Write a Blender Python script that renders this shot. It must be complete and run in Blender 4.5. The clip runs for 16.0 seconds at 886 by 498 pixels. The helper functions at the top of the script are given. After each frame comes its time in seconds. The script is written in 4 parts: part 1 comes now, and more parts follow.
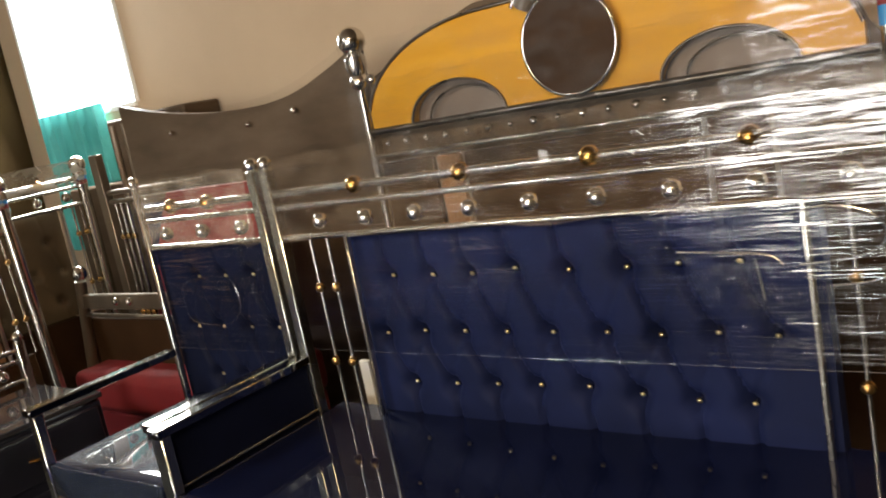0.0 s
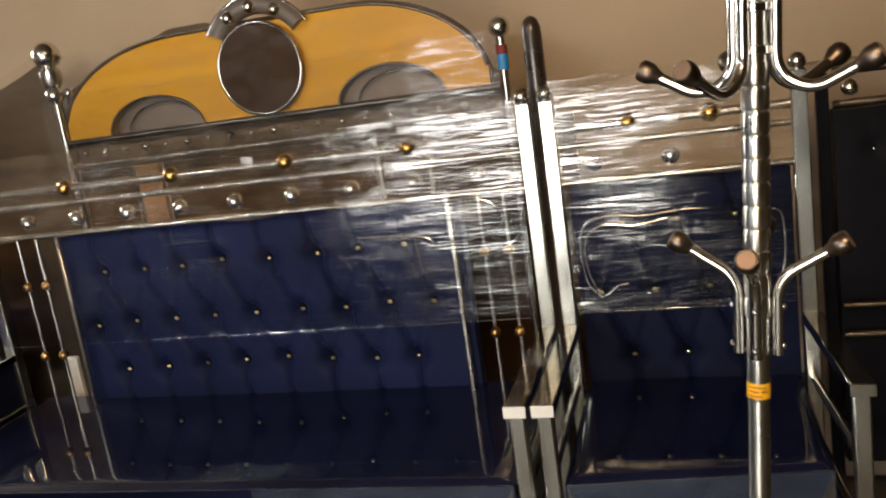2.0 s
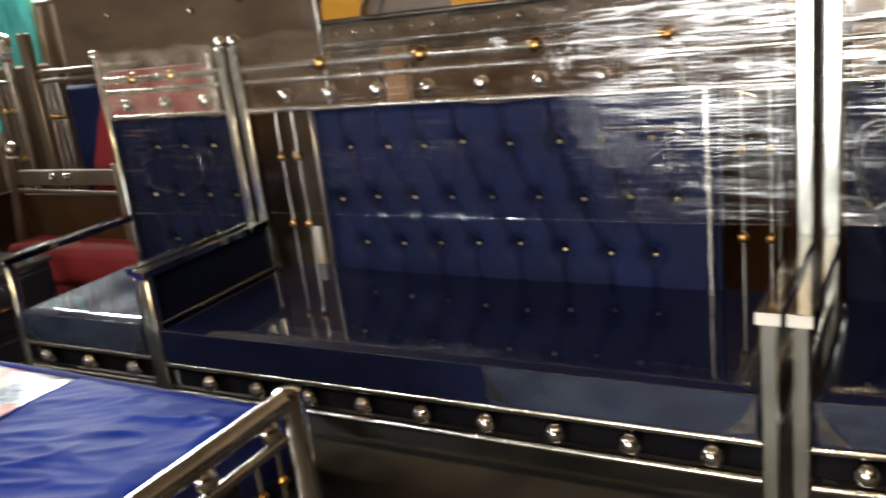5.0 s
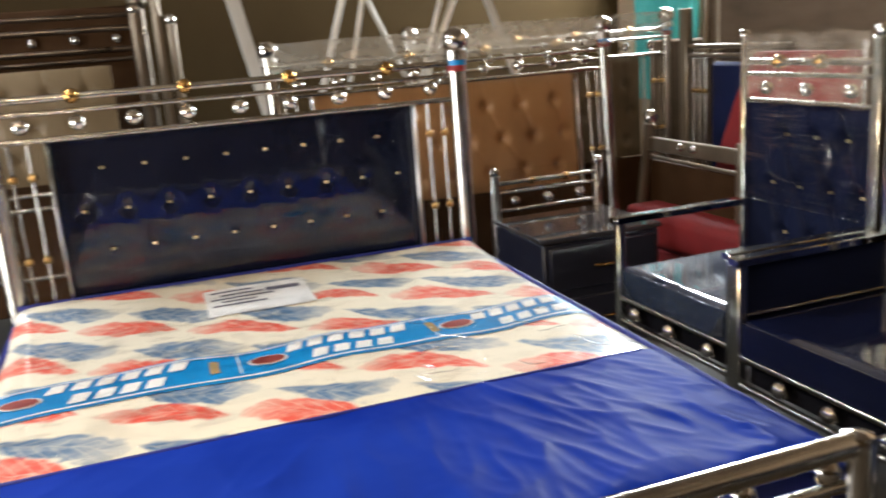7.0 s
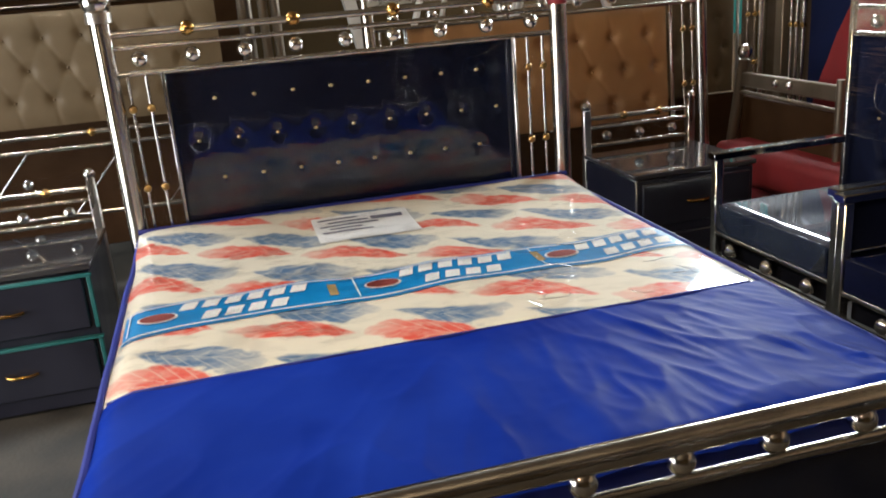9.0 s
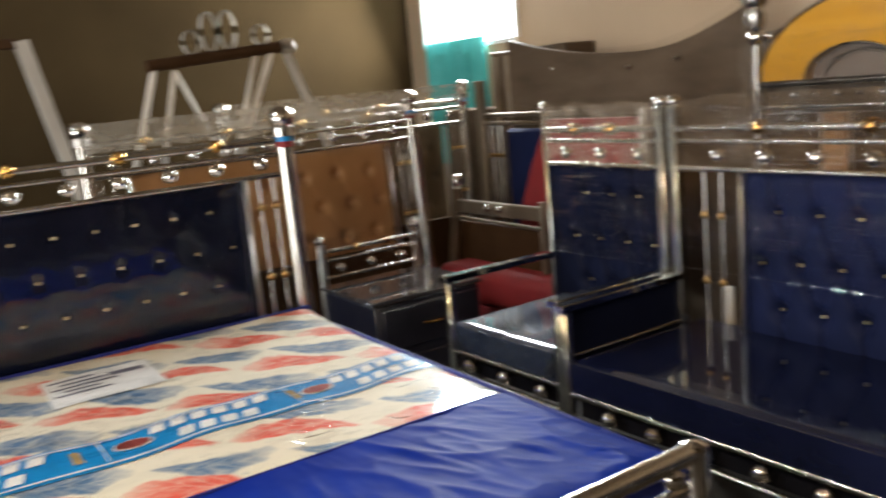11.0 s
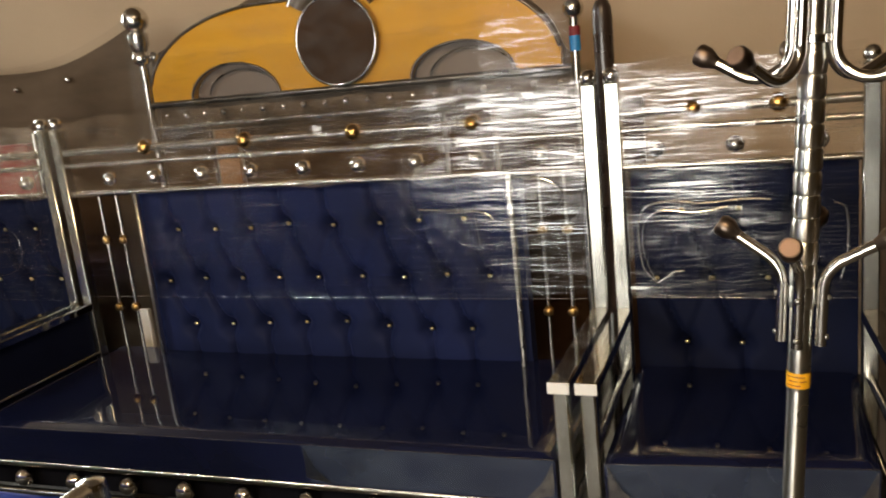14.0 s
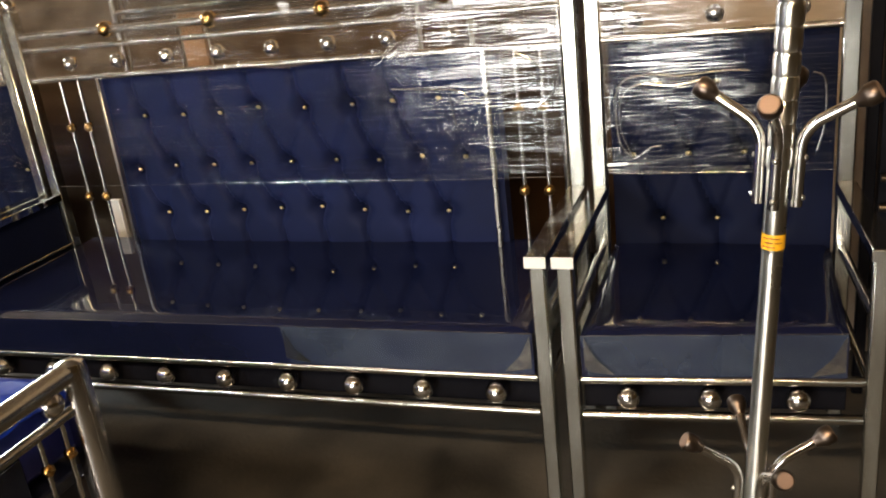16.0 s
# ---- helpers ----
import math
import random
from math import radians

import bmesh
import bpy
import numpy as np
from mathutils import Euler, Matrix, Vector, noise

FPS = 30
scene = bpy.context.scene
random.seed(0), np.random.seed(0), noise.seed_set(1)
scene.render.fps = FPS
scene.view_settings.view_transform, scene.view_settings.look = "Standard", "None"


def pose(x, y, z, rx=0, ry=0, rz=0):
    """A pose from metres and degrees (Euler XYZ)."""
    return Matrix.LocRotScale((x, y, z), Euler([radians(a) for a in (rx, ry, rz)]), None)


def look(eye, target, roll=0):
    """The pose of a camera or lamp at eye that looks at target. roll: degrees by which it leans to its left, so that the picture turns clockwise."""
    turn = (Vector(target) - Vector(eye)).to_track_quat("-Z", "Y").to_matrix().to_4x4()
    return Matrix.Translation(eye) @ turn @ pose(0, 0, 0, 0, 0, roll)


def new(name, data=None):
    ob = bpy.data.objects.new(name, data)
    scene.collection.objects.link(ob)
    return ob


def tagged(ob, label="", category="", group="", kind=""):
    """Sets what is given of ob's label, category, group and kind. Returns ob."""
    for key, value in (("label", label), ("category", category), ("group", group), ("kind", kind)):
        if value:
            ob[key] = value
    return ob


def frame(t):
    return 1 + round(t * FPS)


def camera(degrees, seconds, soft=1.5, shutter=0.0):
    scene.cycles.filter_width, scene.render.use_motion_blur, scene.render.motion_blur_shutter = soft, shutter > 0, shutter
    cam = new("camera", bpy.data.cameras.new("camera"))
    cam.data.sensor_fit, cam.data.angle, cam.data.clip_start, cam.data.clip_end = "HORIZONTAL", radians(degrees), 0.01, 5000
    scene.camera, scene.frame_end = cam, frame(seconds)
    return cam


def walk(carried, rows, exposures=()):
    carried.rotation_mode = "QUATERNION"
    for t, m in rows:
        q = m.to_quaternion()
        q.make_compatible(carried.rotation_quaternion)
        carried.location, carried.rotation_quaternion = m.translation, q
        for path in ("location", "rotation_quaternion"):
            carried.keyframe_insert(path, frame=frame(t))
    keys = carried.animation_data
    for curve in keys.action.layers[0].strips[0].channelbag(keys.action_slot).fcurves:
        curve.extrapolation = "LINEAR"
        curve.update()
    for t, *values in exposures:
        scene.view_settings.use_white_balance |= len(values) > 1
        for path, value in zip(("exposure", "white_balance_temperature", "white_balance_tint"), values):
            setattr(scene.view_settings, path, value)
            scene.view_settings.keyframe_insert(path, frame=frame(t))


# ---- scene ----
cam = camera(54.6, 16.0, soft=1.8, shutter=0.6)
PATH = [
    (0, (0.486, 0.281, 1.421), (-0.735, 1.824, 1.064), -11.1),
    (0.5, (0.532, 0.176, 1.429), (-0.608, 1.774, 1.046), -10.3),
    (1, (0.557, 0.004, 1.448), (-0.331, 1.752, 1.054), -10.6),
    (1.5, (0.601, -0.126, 1.44), (-0.077, 1.714, 1.05), -8.2),
    (2, (0.635, -0.158, 1.423), (0.078, 1.716, 1.001), -8.3),
    (2.5, (0.633, -0.159, 1.399), (0.111, 1.704, 0.894), -7.9),
    (3, (0.62, -0.15, 1.354), (0.057, 1.663, 0.726), -7.5),
    (3.2, (0.613, -0.157, 1.352), (0.029, 1.646, 0.713), -7.4),
    (5.3, (0.513, -0.169, 1.393), (-0.611, 1.393, 0.848), -8.0),
    (5.5, (0.503, -0.152, 1.4), (-0.717, 1.339, 0.861), -8.7),
    (6, (0.503, -0.041, 1.387), (-0.981, 1.212, 0.907), -6.2),
    (6.5, (0.507, -0.034, 1.379), (-1.216, 0.853, 0.884), -4.9),
    (7, (0.496, -0.101, 1.388), (-1.347, 0.512, 0.908), -4.4),
    (7.5, (0.519, -0.117, 1.387), (-1.366, 0.36, 0.917), -4.8),
    (8, (0.526, -0.121, 1.388), (-1.346, 0.305, 0.827), -4.8),
    (8.2, (0.538, -0.134, 1.374), (-1.315, 0.276, 0.744), -4.5),
    (10.3, (0.517, -0.386, 1.442), (-1.312, 0.31, 1.03), -5.7),
    (10.5, (0.534, -0.349, 1.437), (-1.272, 0.423, 1.058), -5.9),
    (11, (0.56, -0.315, 1.439), (-1.09, 0.751, 1.064), -5.4),
    (11.5, (0.585, -0.274, 1.437), (-0.854, 1.059, 1.046), -5.4),
    (12, (0.625, -0.245, 1.436), (-0.622, 1.263, 1.021), -6.5),
    (12.5, (0.664, -0.22, 1.425), (-0.397, 1.42, 0.995), -7.0),
    (13, (0.685, -0.191, 1.424), (-0.199, 1.554, 1.007), -6.9),
    (13.5, (0.684, -0.191, 1.424), (-0.096, 1.602, 1.003), -6.5),
    (14, (0.681, -0.188, 1.412), (-0.035, 1.625, 0.966), -6.0),
    (14.5, (0.682, -0.176, 1.403), (0.015, 1.646, 0.92), -5.8),
    (15, (0.686, -0.169, 1.385), (0.037, 1.634, 0.812), -6.5),
    (15.5, (0.678, -0.184, 1.365), (0.016, 1.574, 0.678), -7.5),
    (16, (0.676, -0.181, 1.363), (0.01, 1.578, 0.683), -6.8),
]
walk(cam, [(t, look(eye, target, roll)) for t, eye, target, roll in PATH],
     [(0, 0.38, 6500, 10), (0.8, 0.18, 6488, 10), (1.5, 0.08, 6477, 10), (3.2, 0.08, 6450, 10), (5.3, 0.36, 6200, 10), (6.0, 0.46, 6050, 10), (6.6, 0.60, 6000, 10), (7.1, 0.52, 5975, 10), (7.6, 0.37, 5964, 10), (8.2, 0.22, 5950, 10), (10.3, 0.12, 6100, 10), (12, 0.28, 6350, 10), (12.6, 0.28, 6530, 10), (13.3, 0.08, 6633, 10), (14.8, 0.08, 6550, 10), (15.5, 0.32, 6492, 10), (16, 0.63, 6450, 10)])

# ---- world and light ----
world = bpy.data.worlds.new("world")
scene.world = world
world.use_nodes = True
world.node_tree.nodes["Background"].inputs[0].default_value = (0.5, 0.45, 0.4, 1)
world.node_tree.nodes["Background"].inputs[1].default_value = 0.02
scene.view_settings.exposure = 0.0


def area_lamp(name, m, sx, sy, watts, colour):
    data = bpy.data.lights.new(name, "AREA")
    data.shape, data.size, data.size_y, data.energy, data.color = "RECTANGLE", sx, sy, watts, colour
    ob = new(name, data)
    ob.matrix_world = m
    return ob


area_lamp("shopfront_daylight", look((-0.95, -3.98, 0.98), (-0.95, 0, 0.98)), 2.9, 1.8, 136, (1.0, 0.96, 0.89))
# two unseen ceiling sources, added as warm and cool fill
area_lamp("ceiling_fill_light", look((0.5, -1.5, 3.08), (0.2, 0.6, 0)), 1.2, 0.05, 84, (1.0, 0.71, 0.41))
area_lamp("far_ceiling_fill_light", look((-3.2, -1.8, 3.08), (-2.0, -0.3, 0)), 1.2, 0.05, 66, (0.88, 0.96, 1.0))
area_lamp("window_daylight", look((-4.52, 3.40, 2.2), (-2.9, 0, 1.0)), 1.08, 0.95, 160, (0.97, 1.0, 0.97))


# ---- materials ----
def nodes_of(name):
    m = bpy.data.materials.new(name)
    m.use_nodes = True
    nt = m.node_tree
    return m, nt, nt.nodes["Principled BSDF"]


def link(nt, a, b):
    nt.links.new(a, b)


def noise_node(nt, scale, detail=3.0, stretch=(1, 1, 1), coord="Object"):
    tc = nt.nodes.new("ShaderNodeTexCoord")
    mp = nt.nodes.new("ShaderNodeMapping")
    mp.inputs["Scale"].default_value = stretch
    n = nt.nodes.new("ShaderNodeTexNoise")
    n.inputs["Scale"].default_value = scale
    n.inputs["Detail"].default_value = detail
    link(nt, tc.outputs[coord], mp.inputs[0])
    link(nt, mp.outputs[0], n.inputs["Vector"])
    return n


def ramp(nt, src, stops):
    r = nt.nodes.new("ShaderNodeValToRGB")
    while len(r.color_ramp.elements) < len(stops):
        r.color_ramp.elements.new(0.5)
    for e, (p, c) in zip(r.color_ramp.elements, stops):
        e.position = p
        e.color = (*c, 1) if len(c) == 3 else c
    link(nt, src, r.inputs[0])
    return r


def bump(nt, bsdf, src, strength, dist=0.01):
    b = nt.nodes.new("ShaderNodeBump")
    b.inputs["Strength"].default_value = strength
    b.inputs["Distance"].default_value = dist
    link(nt, src, b.inputs["Height"])
    link(nt, b.outputs[0], bsdf.inputs["Normal"])


def surface(name, lo, hi, rough=(0.4, 0.6), metal=0.0, scale=6.0, stretch=(1, 1, 1), grain=120.0, relief=0.1, coat=0.0, coat_rough=0.05, spec=0.5, coat_ior=1.5):
    m, nt, p = nodes_of(name)
    n = noise_node(nt, scale, 5, stretch)
    c = ramp(nt, n.outputs[0], [(0.3, lo), (0.7, hi)])
    link(nt, c.outputs[0], p.inputs["Base Color"])
    r = ramp(nt, n.outputs[0], [(0.3, (rough[0],) * 3), (0.7, (rough[1],) * 3)])
    link(nt, r.outputs[0], p.inputs["Roughness"])
    p.inputs["Metallic"].default_value = metal
    p.inputs["Coat Weight"].default_value = coat
    p.inputs["Coat Roughness"].default_value = coat_rough
    p.inputs["Coat IOR"].default_value = coat_ior
    p.inputs["Specular IOR Level"].default_value = spec
    g = noise_node(nt, grain, 3, stretch)
    bump(nt, p, g.outputs[0], relief, 0.004)
    return m


CHROME = surface("chrome", (0.62, 0.59, 0.55), (0.75, 0.72, 0.67), (0.10, 0.2), 1.0, 9, grain=40, relief=0.03)
STEEL = surface("brushed_steel", (0.5, 0.48, 0.45), (0.66, 0.63, 0.58), (0.2, 0.34), 1.0, 7, (1, 1, 0.2), 60, 0.04)


def drawn(name, lo, hi, rough, axis):
    """Metal drawn or polished round an axis, whose gloss spreads along it."""
    m, nt, p = nodes_of(name)
    n = noise_node(nt, 8, 5)
    c = ramp(nt, n.outputs[0], [(0.3, lo), (0.7, hi)])
    link(nt, c.outputs[0], p.inputs["Base Color"])
    r = ramp(nt, n.outputs[0], [(0.3, (rough,) * 3), (0.7, (rough * 1.25,) * 3)])
    link(nt, r.outputs[0], p.inputs["Roughness"])
    p.inputs["Metallic"].default_value = 1.0
    p.inputs["Anisotropic"].default_value = 0.9
    p.inputs["Anisotropic Rotation"].default_value = 0.25
    t = nt.nodes.new("ShaderNodeTangent")
    t.direction_type, t.axis = "RADIAL", axis
    link(nt, t.outputs[0], p.inputs["Tangent"])
    return m


TUBES = {a: drawn("polished_tube_" + a.lower(), (0.49, 0.465, 0.42), (0.66, 0.63, 0.57), 0.17, a) for a in "XYZ"}
POLISHED = surface("polished_flat_steel", (0.40, 0.385, 0.35), (0.52, 0.505, 0.47), (0.05, 0.12), 1.0, 14, (1, 0.3, 1), 40, 0.03)
POSTS = surface("brushed_square_steel", (0.60, 0.61, 0.56), (0.74, 0.75, 0.70), (0.18, 0.27), 1.0, 9, (3, 3, 0.6), 60, 0.03)
SHAFT = drawn("bright_shaft", (0.66, 0.66, 0.62), (0.78, 0.78, 0.74), 0.26, "Z")
STUD = surface("pale_gold_stud", (0.85, 0.66, 0.32), (0.95, 0.78, 0.42), (0.22, 0.32), 1.0, 20, relief=0.02)
GOLD = surface("gold_plate", (0.44, 0.25, 0.07), (0.58, 0.35, 0.11), (0.15, 0.25), 1.0, 20, relief=0.02)
ANTIQUE = surface("antique_gold", (0.42, 0.24, 0.08), (0.56, 0.34, 0.12), (0.2, 0.32), 1.0, 20, relief=0.02)
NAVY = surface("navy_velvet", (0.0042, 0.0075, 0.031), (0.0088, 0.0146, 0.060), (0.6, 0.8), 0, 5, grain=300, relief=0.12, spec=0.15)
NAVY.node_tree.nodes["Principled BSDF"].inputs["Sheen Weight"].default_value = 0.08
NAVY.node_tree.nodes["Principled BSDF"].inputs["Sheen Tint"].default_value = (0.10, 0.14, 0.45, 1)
# the navy velvet again, darkened for the chairs and sofa side in shade
NAVY_SHADED = surface("navy_velvet_shaded", (0.0024, 0.0040, 0.015), (0.0048, 0.0078, 0.029), (0.6, 0.8), 0, 5, grain=300, relief=0.12, spec=0.12)
NAVY_WRAP = surface("wrapped_navy_seat", (0.003, 0.005, 0.022), (0.005, 0.008, 0.036), (0.5, 0.7), 0, 4, grain=25, relief=0.02, coat=1.0, coat_rough=0.025, spec=0.08, coat_ior=1.58)
BLACK = surface("black_leatherette", (0.004, 0.004, 0.006), (0.008, 0.008, 0.011), (0.4, 0.55), 0, 5, grain=200, relief=0.1, spec=0.05)
INDIGO = surface("indigo_wrapped_panel", (0.0018, 0.0038, 0.014), (0.0032, 0.0065, 0.023), (0.45, 0.6), 0, 4, grain=12, relief=0.012, coat=1.0, coat_rough=0.04, spec=0.1, coat_ior=1.7)
TAN = surface("tan_leatherette", (0.27, 0.135, 0.05), (0.36, 0.19, 0.075), (0.4, 0.55), 0, 5, grain=200, relief=0.08, coat=0.3)
BEIGE = surface("beige_leatherette", (0.115, 0.083, 0.045), (0.16, 0.117, 0.068), (0.5, 0.62), 0, 5, grain=200, relief=0.08, coat=0.05, spec=0.2)
RED = surface("red_fabric", (0.17, 0.008, 0.010), (0.25, 0.016, 0.017), (0.6, 0.8), 0, 5, grain=200, relief=0.1)
YELLOW = surface("yellow_laminate", (0.55, 0.262, 0.006), (0.66, 0.335, 0.010), (0.4, 0.52), 0, 4, (0.4, 1, 3), 60, 0.05, coat=0.08, spec=0.25)
BROWN = surface("dark_brown_leatherette", (0.034, 0.0165, 0.0075), (0.054, 0.028, 0.013), (0.5, 0.65), 0, 6, relief=0.1, spec=0.06)
BROWNBOARD = surface("brown_board", (0.19, 0.135, 0.09), (0.26, 0.19, 0.13), (0.45, 0.6), 0, 3, (1, 1, 4), 60, 0.1)
# wrapped board, its colour lifted to stand in for glare near the window
SAGBOARD = surface("glare_lifted_board", (0.095, 0.068, 0.045), (0.15, 0.11, 0.075), (0.5, 0.65), 0, 3, (1, 1, 3), 60, 0.08, spec=0.08)
DUSTY = surface("film_covered_steel", (0.17, 0.135, 0.095), (0.27, 0.22, 0.165), (0.3, 0.45), 0.7, 6, (1, 1, 0.4), 60, 0.06)
PALE = surface("pale_zinc_steel", (0.40, 0.37, 0.33), (0.58, 0.55, 0.50), (0.35, 0.5), 0.35, 6, (1, 1, 0.4), 60, 0.05)
TAUPE = surface("taupe_board", (0.16, 0.12, 0.09), (0.22, 0.17, 0.13), (0.45, 0.6), 0, 4, relief=0.08)
DARKBOARD = surface("dark_wrapped_board", (0.11, 0.088, 0.07), (0.16, 0.13, 0.105), (0.4, 0.55), 0, 4, (0.5, 1, 3), 60, 0.1, coat=0.2, coat_rough=0.25)
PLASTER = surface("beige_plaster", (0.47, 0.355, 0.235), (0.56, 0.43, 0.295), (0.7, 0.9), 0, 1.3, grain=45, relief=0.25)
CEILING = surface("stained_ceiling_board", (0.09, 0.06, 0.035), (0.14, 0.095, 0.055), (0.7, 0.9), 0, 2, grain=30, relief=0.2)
# plaster of the side and front walls, their shade put into the colour
OLIVE = surface("shaded_olive_plaster", (0.036, 0.0225, 0.0095), (0.056, 0.036, 0.016), (0.7, 0.9), 0, 1.3, grain=45, relief=0.25, spec=0.04)
CONCRETE = surface("dusty_concrete", (0.009, 0.0088, 0.008), (0.085, 0.075, 0.060), (0.55, 0.85), 0, 3.4, grain=60, relief=0.3)
GLASS_TOP = surface("dark_glass_top", (0.03, 0.03, 0.035), (0.05, 0.05, 0.055), (0.05, 0.1), 0, 5, relief=0.0, coat=1.0, coat_rough=0.03)
CABINET = surface("dark_navy_board", (0.01, 0.011, 0.022), (0.016, 0.018, 0.034), (0.3, 0.45), 0, 5, relief=0.05, coat=0.5)
TEAL = surface("teal_cloth", (0.05, 0.38, 0.37), (0.12, 0.55, 0.53), (0.7, 0.9), 0, 4, relief=0.1)
TEAL_TRIM = surface("teal_edging", (0.016, 0.12, 0.12), (0.03, 0.18, 0.18), (0.4, 0.55), 0, 6, relief=0.03)
SATIN = surface("blue_satin", (0.005, 0.020, 0.23), (0.010, 0.035, 0.32), (0.42, 0.54), 0, 4, grain=14, relief=0.05, spec=0.03)
PIPING = surface("blue_piping", (0.012, 0.02, 0.2), (0.02, 0.03, 0.27), (0.5, 0.6), 0, 9)
WHITE = surface("white_print", (0.72, 0.72, 0.7), (0.8, 0.8, 0.78), (0.4, 0.5), 0, 9, relief=0.02)
INK = surface("grey_ink", (0.1, 0.1, 0.14), (0.15, 0.15, 0.2), (0.5, 0.6), 0, 20)
BRONZE = surface("worn_steel_nut", (0.13, 0.10, 0.08), (0.2, 0.155, 0.125), (0.28, 0.4), 1.0, 30, relief=0.05)
COPPER = surface("copper_knob_end", (0.24, 0.16, 0.115), (0.32, 0.215, 0.16), (0.5, 0.6), 0.6, 30, relief=0.04)
DULL = surface("dull_dark_steel", (0.13, 0.105, 0.08), (0.2, 0.165, 0.13), (0.25, 0.4), 1.0, 12, relief=0.05)
POLE = surface("dark_lacquered_pole", (0.02, 0.013, 0.01), (0.034, 0.022, 0.016), (0.22, 0.35), 0, 9, relief=0.04, coat=0.4)
ORANGE = surface("orange_sticker", (0.72, 0.36, 0.01), (0.85, 0.48, 0.03), (0.35, 0.45), 0, 20, relief=0.02)
AZURE = surface("azure_band", (0.004, 0.19, 0.50), (0.008, 0.25, 0.6), (0.35, 0.45), 0, 6, relief=0.02)
GOLDINK = surface("brown_gold_print", (0.3, 0.2, 0.08), (0.4, 0.28, 0.12), (0.4, 0.5), 0, 20)
MAROON = surface("maroon_emblem", (0.2, 0.03, 0.03), (0.28, 0.06, 0.04), (0.4, 0.5), 0, 20)


def film_material(name, gloss, peak, stretch, rough=0.1, relief=0.9, depth=0.012, tilt=0.0, patch=None, lean=0.0, pull=None):
    """Clear film: glossy in streaks, the streaks gathered in patches."""
    m, nt, p = nodes_of(name)
    out = nt.nodes["Material Output"]
    nt.nodes.remove(p)
    tr = nt.nodes.new("ShaderNodeBsdfTransparent")
    tr.inputs[0].default_value = (0.95, 0.95, 0.95, 1)
    gl = nt.nodes.new("ShaderNodeBsdfGlossy")
    gl.inputs["Roughness"].default_value = rough
    mix = nt.nodes.new("ShaderNodeMixShader")
    n = noise_node(nt, 1.0, 5, stretch)
    height = n.outputs[0]
    f = ramp(nt, height, [(0.52 if patch else 0.46, (gloss,) * 3), (0.62, (peak,) * 3)]).outputs[0]
    if patch:
        n2 = noise_node(nt, 1.0, 3, (stretch[0] * 1.6, stretch[1], stretch[2] * 0.7))
        for q in nt.nodes:
            if q.type == "MAPPING" and q.outputs[0].links[0].to_node == n2:
                q.inputs["Rotation"].default_value = (0, radians(tilt), 0)
            if q.type == "MAPPING" and q.outputs[0].links[0].to_node == n:
                q.inputs["Rotation"].default_value = (0, radians(lean), 0)
        f2 = ramp(nt, n2.outputs[0], [(0.56, (0,) * 3), (0.62, (peak,) * 3)])
        n3 = noise_node(nt, 1.0, 2, patch)
        area = ramp(nt, n3.outputs[0], [(0.40, (0.22,) * 3), (0.62, (1,) * 3)])
        top = nt.nodes.new("ShaderNodeMath")
        top.operation = "MAXIMUM"
        link(nt, f, top.inputs[0])
        link(nt, f2.outputs[0], top.inputs[1])
        cut = nt.nodes.new("ShaderNodeMath")
        cut.operation = "MULTIPLY"
        link(nt, top.outputs[0], cut.inputs[0])
        link(nt, area.outputs[0], cut.inputs[1])
        f = cut.outputs[0]
        both = nt.nodes.new("ShaderNodeMath")
        both.operation = "ADD"
        link(nt, n.outputs[0], both.inputs[0])
        link(nt, n2.outputs[0], both.inputs[1])
        height = both.outputs[0]
    b = nt.nodes.new("ShaderNodeBump")
    b.inputs["Strength"].default_value = relief
    b.inputs["Distance"].default_value = depth
    link(nt, height, b.inputs["Height"])
    link(nt, b.outputs[0], gl.inputs["Normal"])
    if pull:
        tc = nt.nodes.new("ShaderNodeTexCoord")
        sep = nt.nodes.new("ShaderNodeSeparateXYZ")
        mr = nt.nodes.new("ShaderNodeMapRange")
        for k, v in enumerate(pull):
            mr.inputs[k + 1].default_value = v
        mul = nt.nodes.new("ShaderNodeMath")
        mul.operation = "MULTIPLY"
        link(nt, tc.outputs["Object"], sep.inputs[0])
        link(nt, sep.outputs[0], mr.inputs[0])
        link(nt, mr.outputs[0], mul.inputs[0])
        link(nt, f, mul.inputs[1])
        f = mul.outputs[0]
    link(nt, f, mix.inputs[0])
    link(nt, tr.outputs[0], mix.inputs[1])
    link(nt, gl.outputs[0], mix.inputs[2])
    link(nt, mix.outputs[0], out.inputs[0])
    return m


FILM = film_material("stretch_film", 0.012, 0.36, (3.0, 3.0, 290), 0.07, 0.5, 0.0009, 2.0, (3.5, 3.5, 5), pull=(0.1, 0.55, 0.35, 1.1))
FILM_CROSS = film_material("scratched_stretch_film", 0.010, 0.36, (4, 4, 260), 0.07, 0.5, 0.0008, 9.0, (5, 5, 7), 6.0)
FILM_TOP = film_material("top_stretch_film", 0.010, 0.32, (6, 6, 190), 0.07, 0.5, 0.0012, 12.0, (5, 5, 10))
FILM_LOOSE = film_material("loose_film", 0.008, 0.09, (7, 7, 80), 0.10, 0.3, 0.0014, 14.0, (4, 4, 7))
FILM_SAG = film_material("sagging_film", 0.005, 0.018, (5, 5, 9), 0.38, 0.1, 0.004)
FILM_COVER = film_material("mattress_cover_film", 0.012, 0.20, (16, 9, 10), 0.06, 0.25, 0.006, 20.0, (3, 3, 3))
FILM_FLAT = film_material("taut_film", 0.012, 0.03, (1.5, 1.5, 3), 0.03, 0.03)


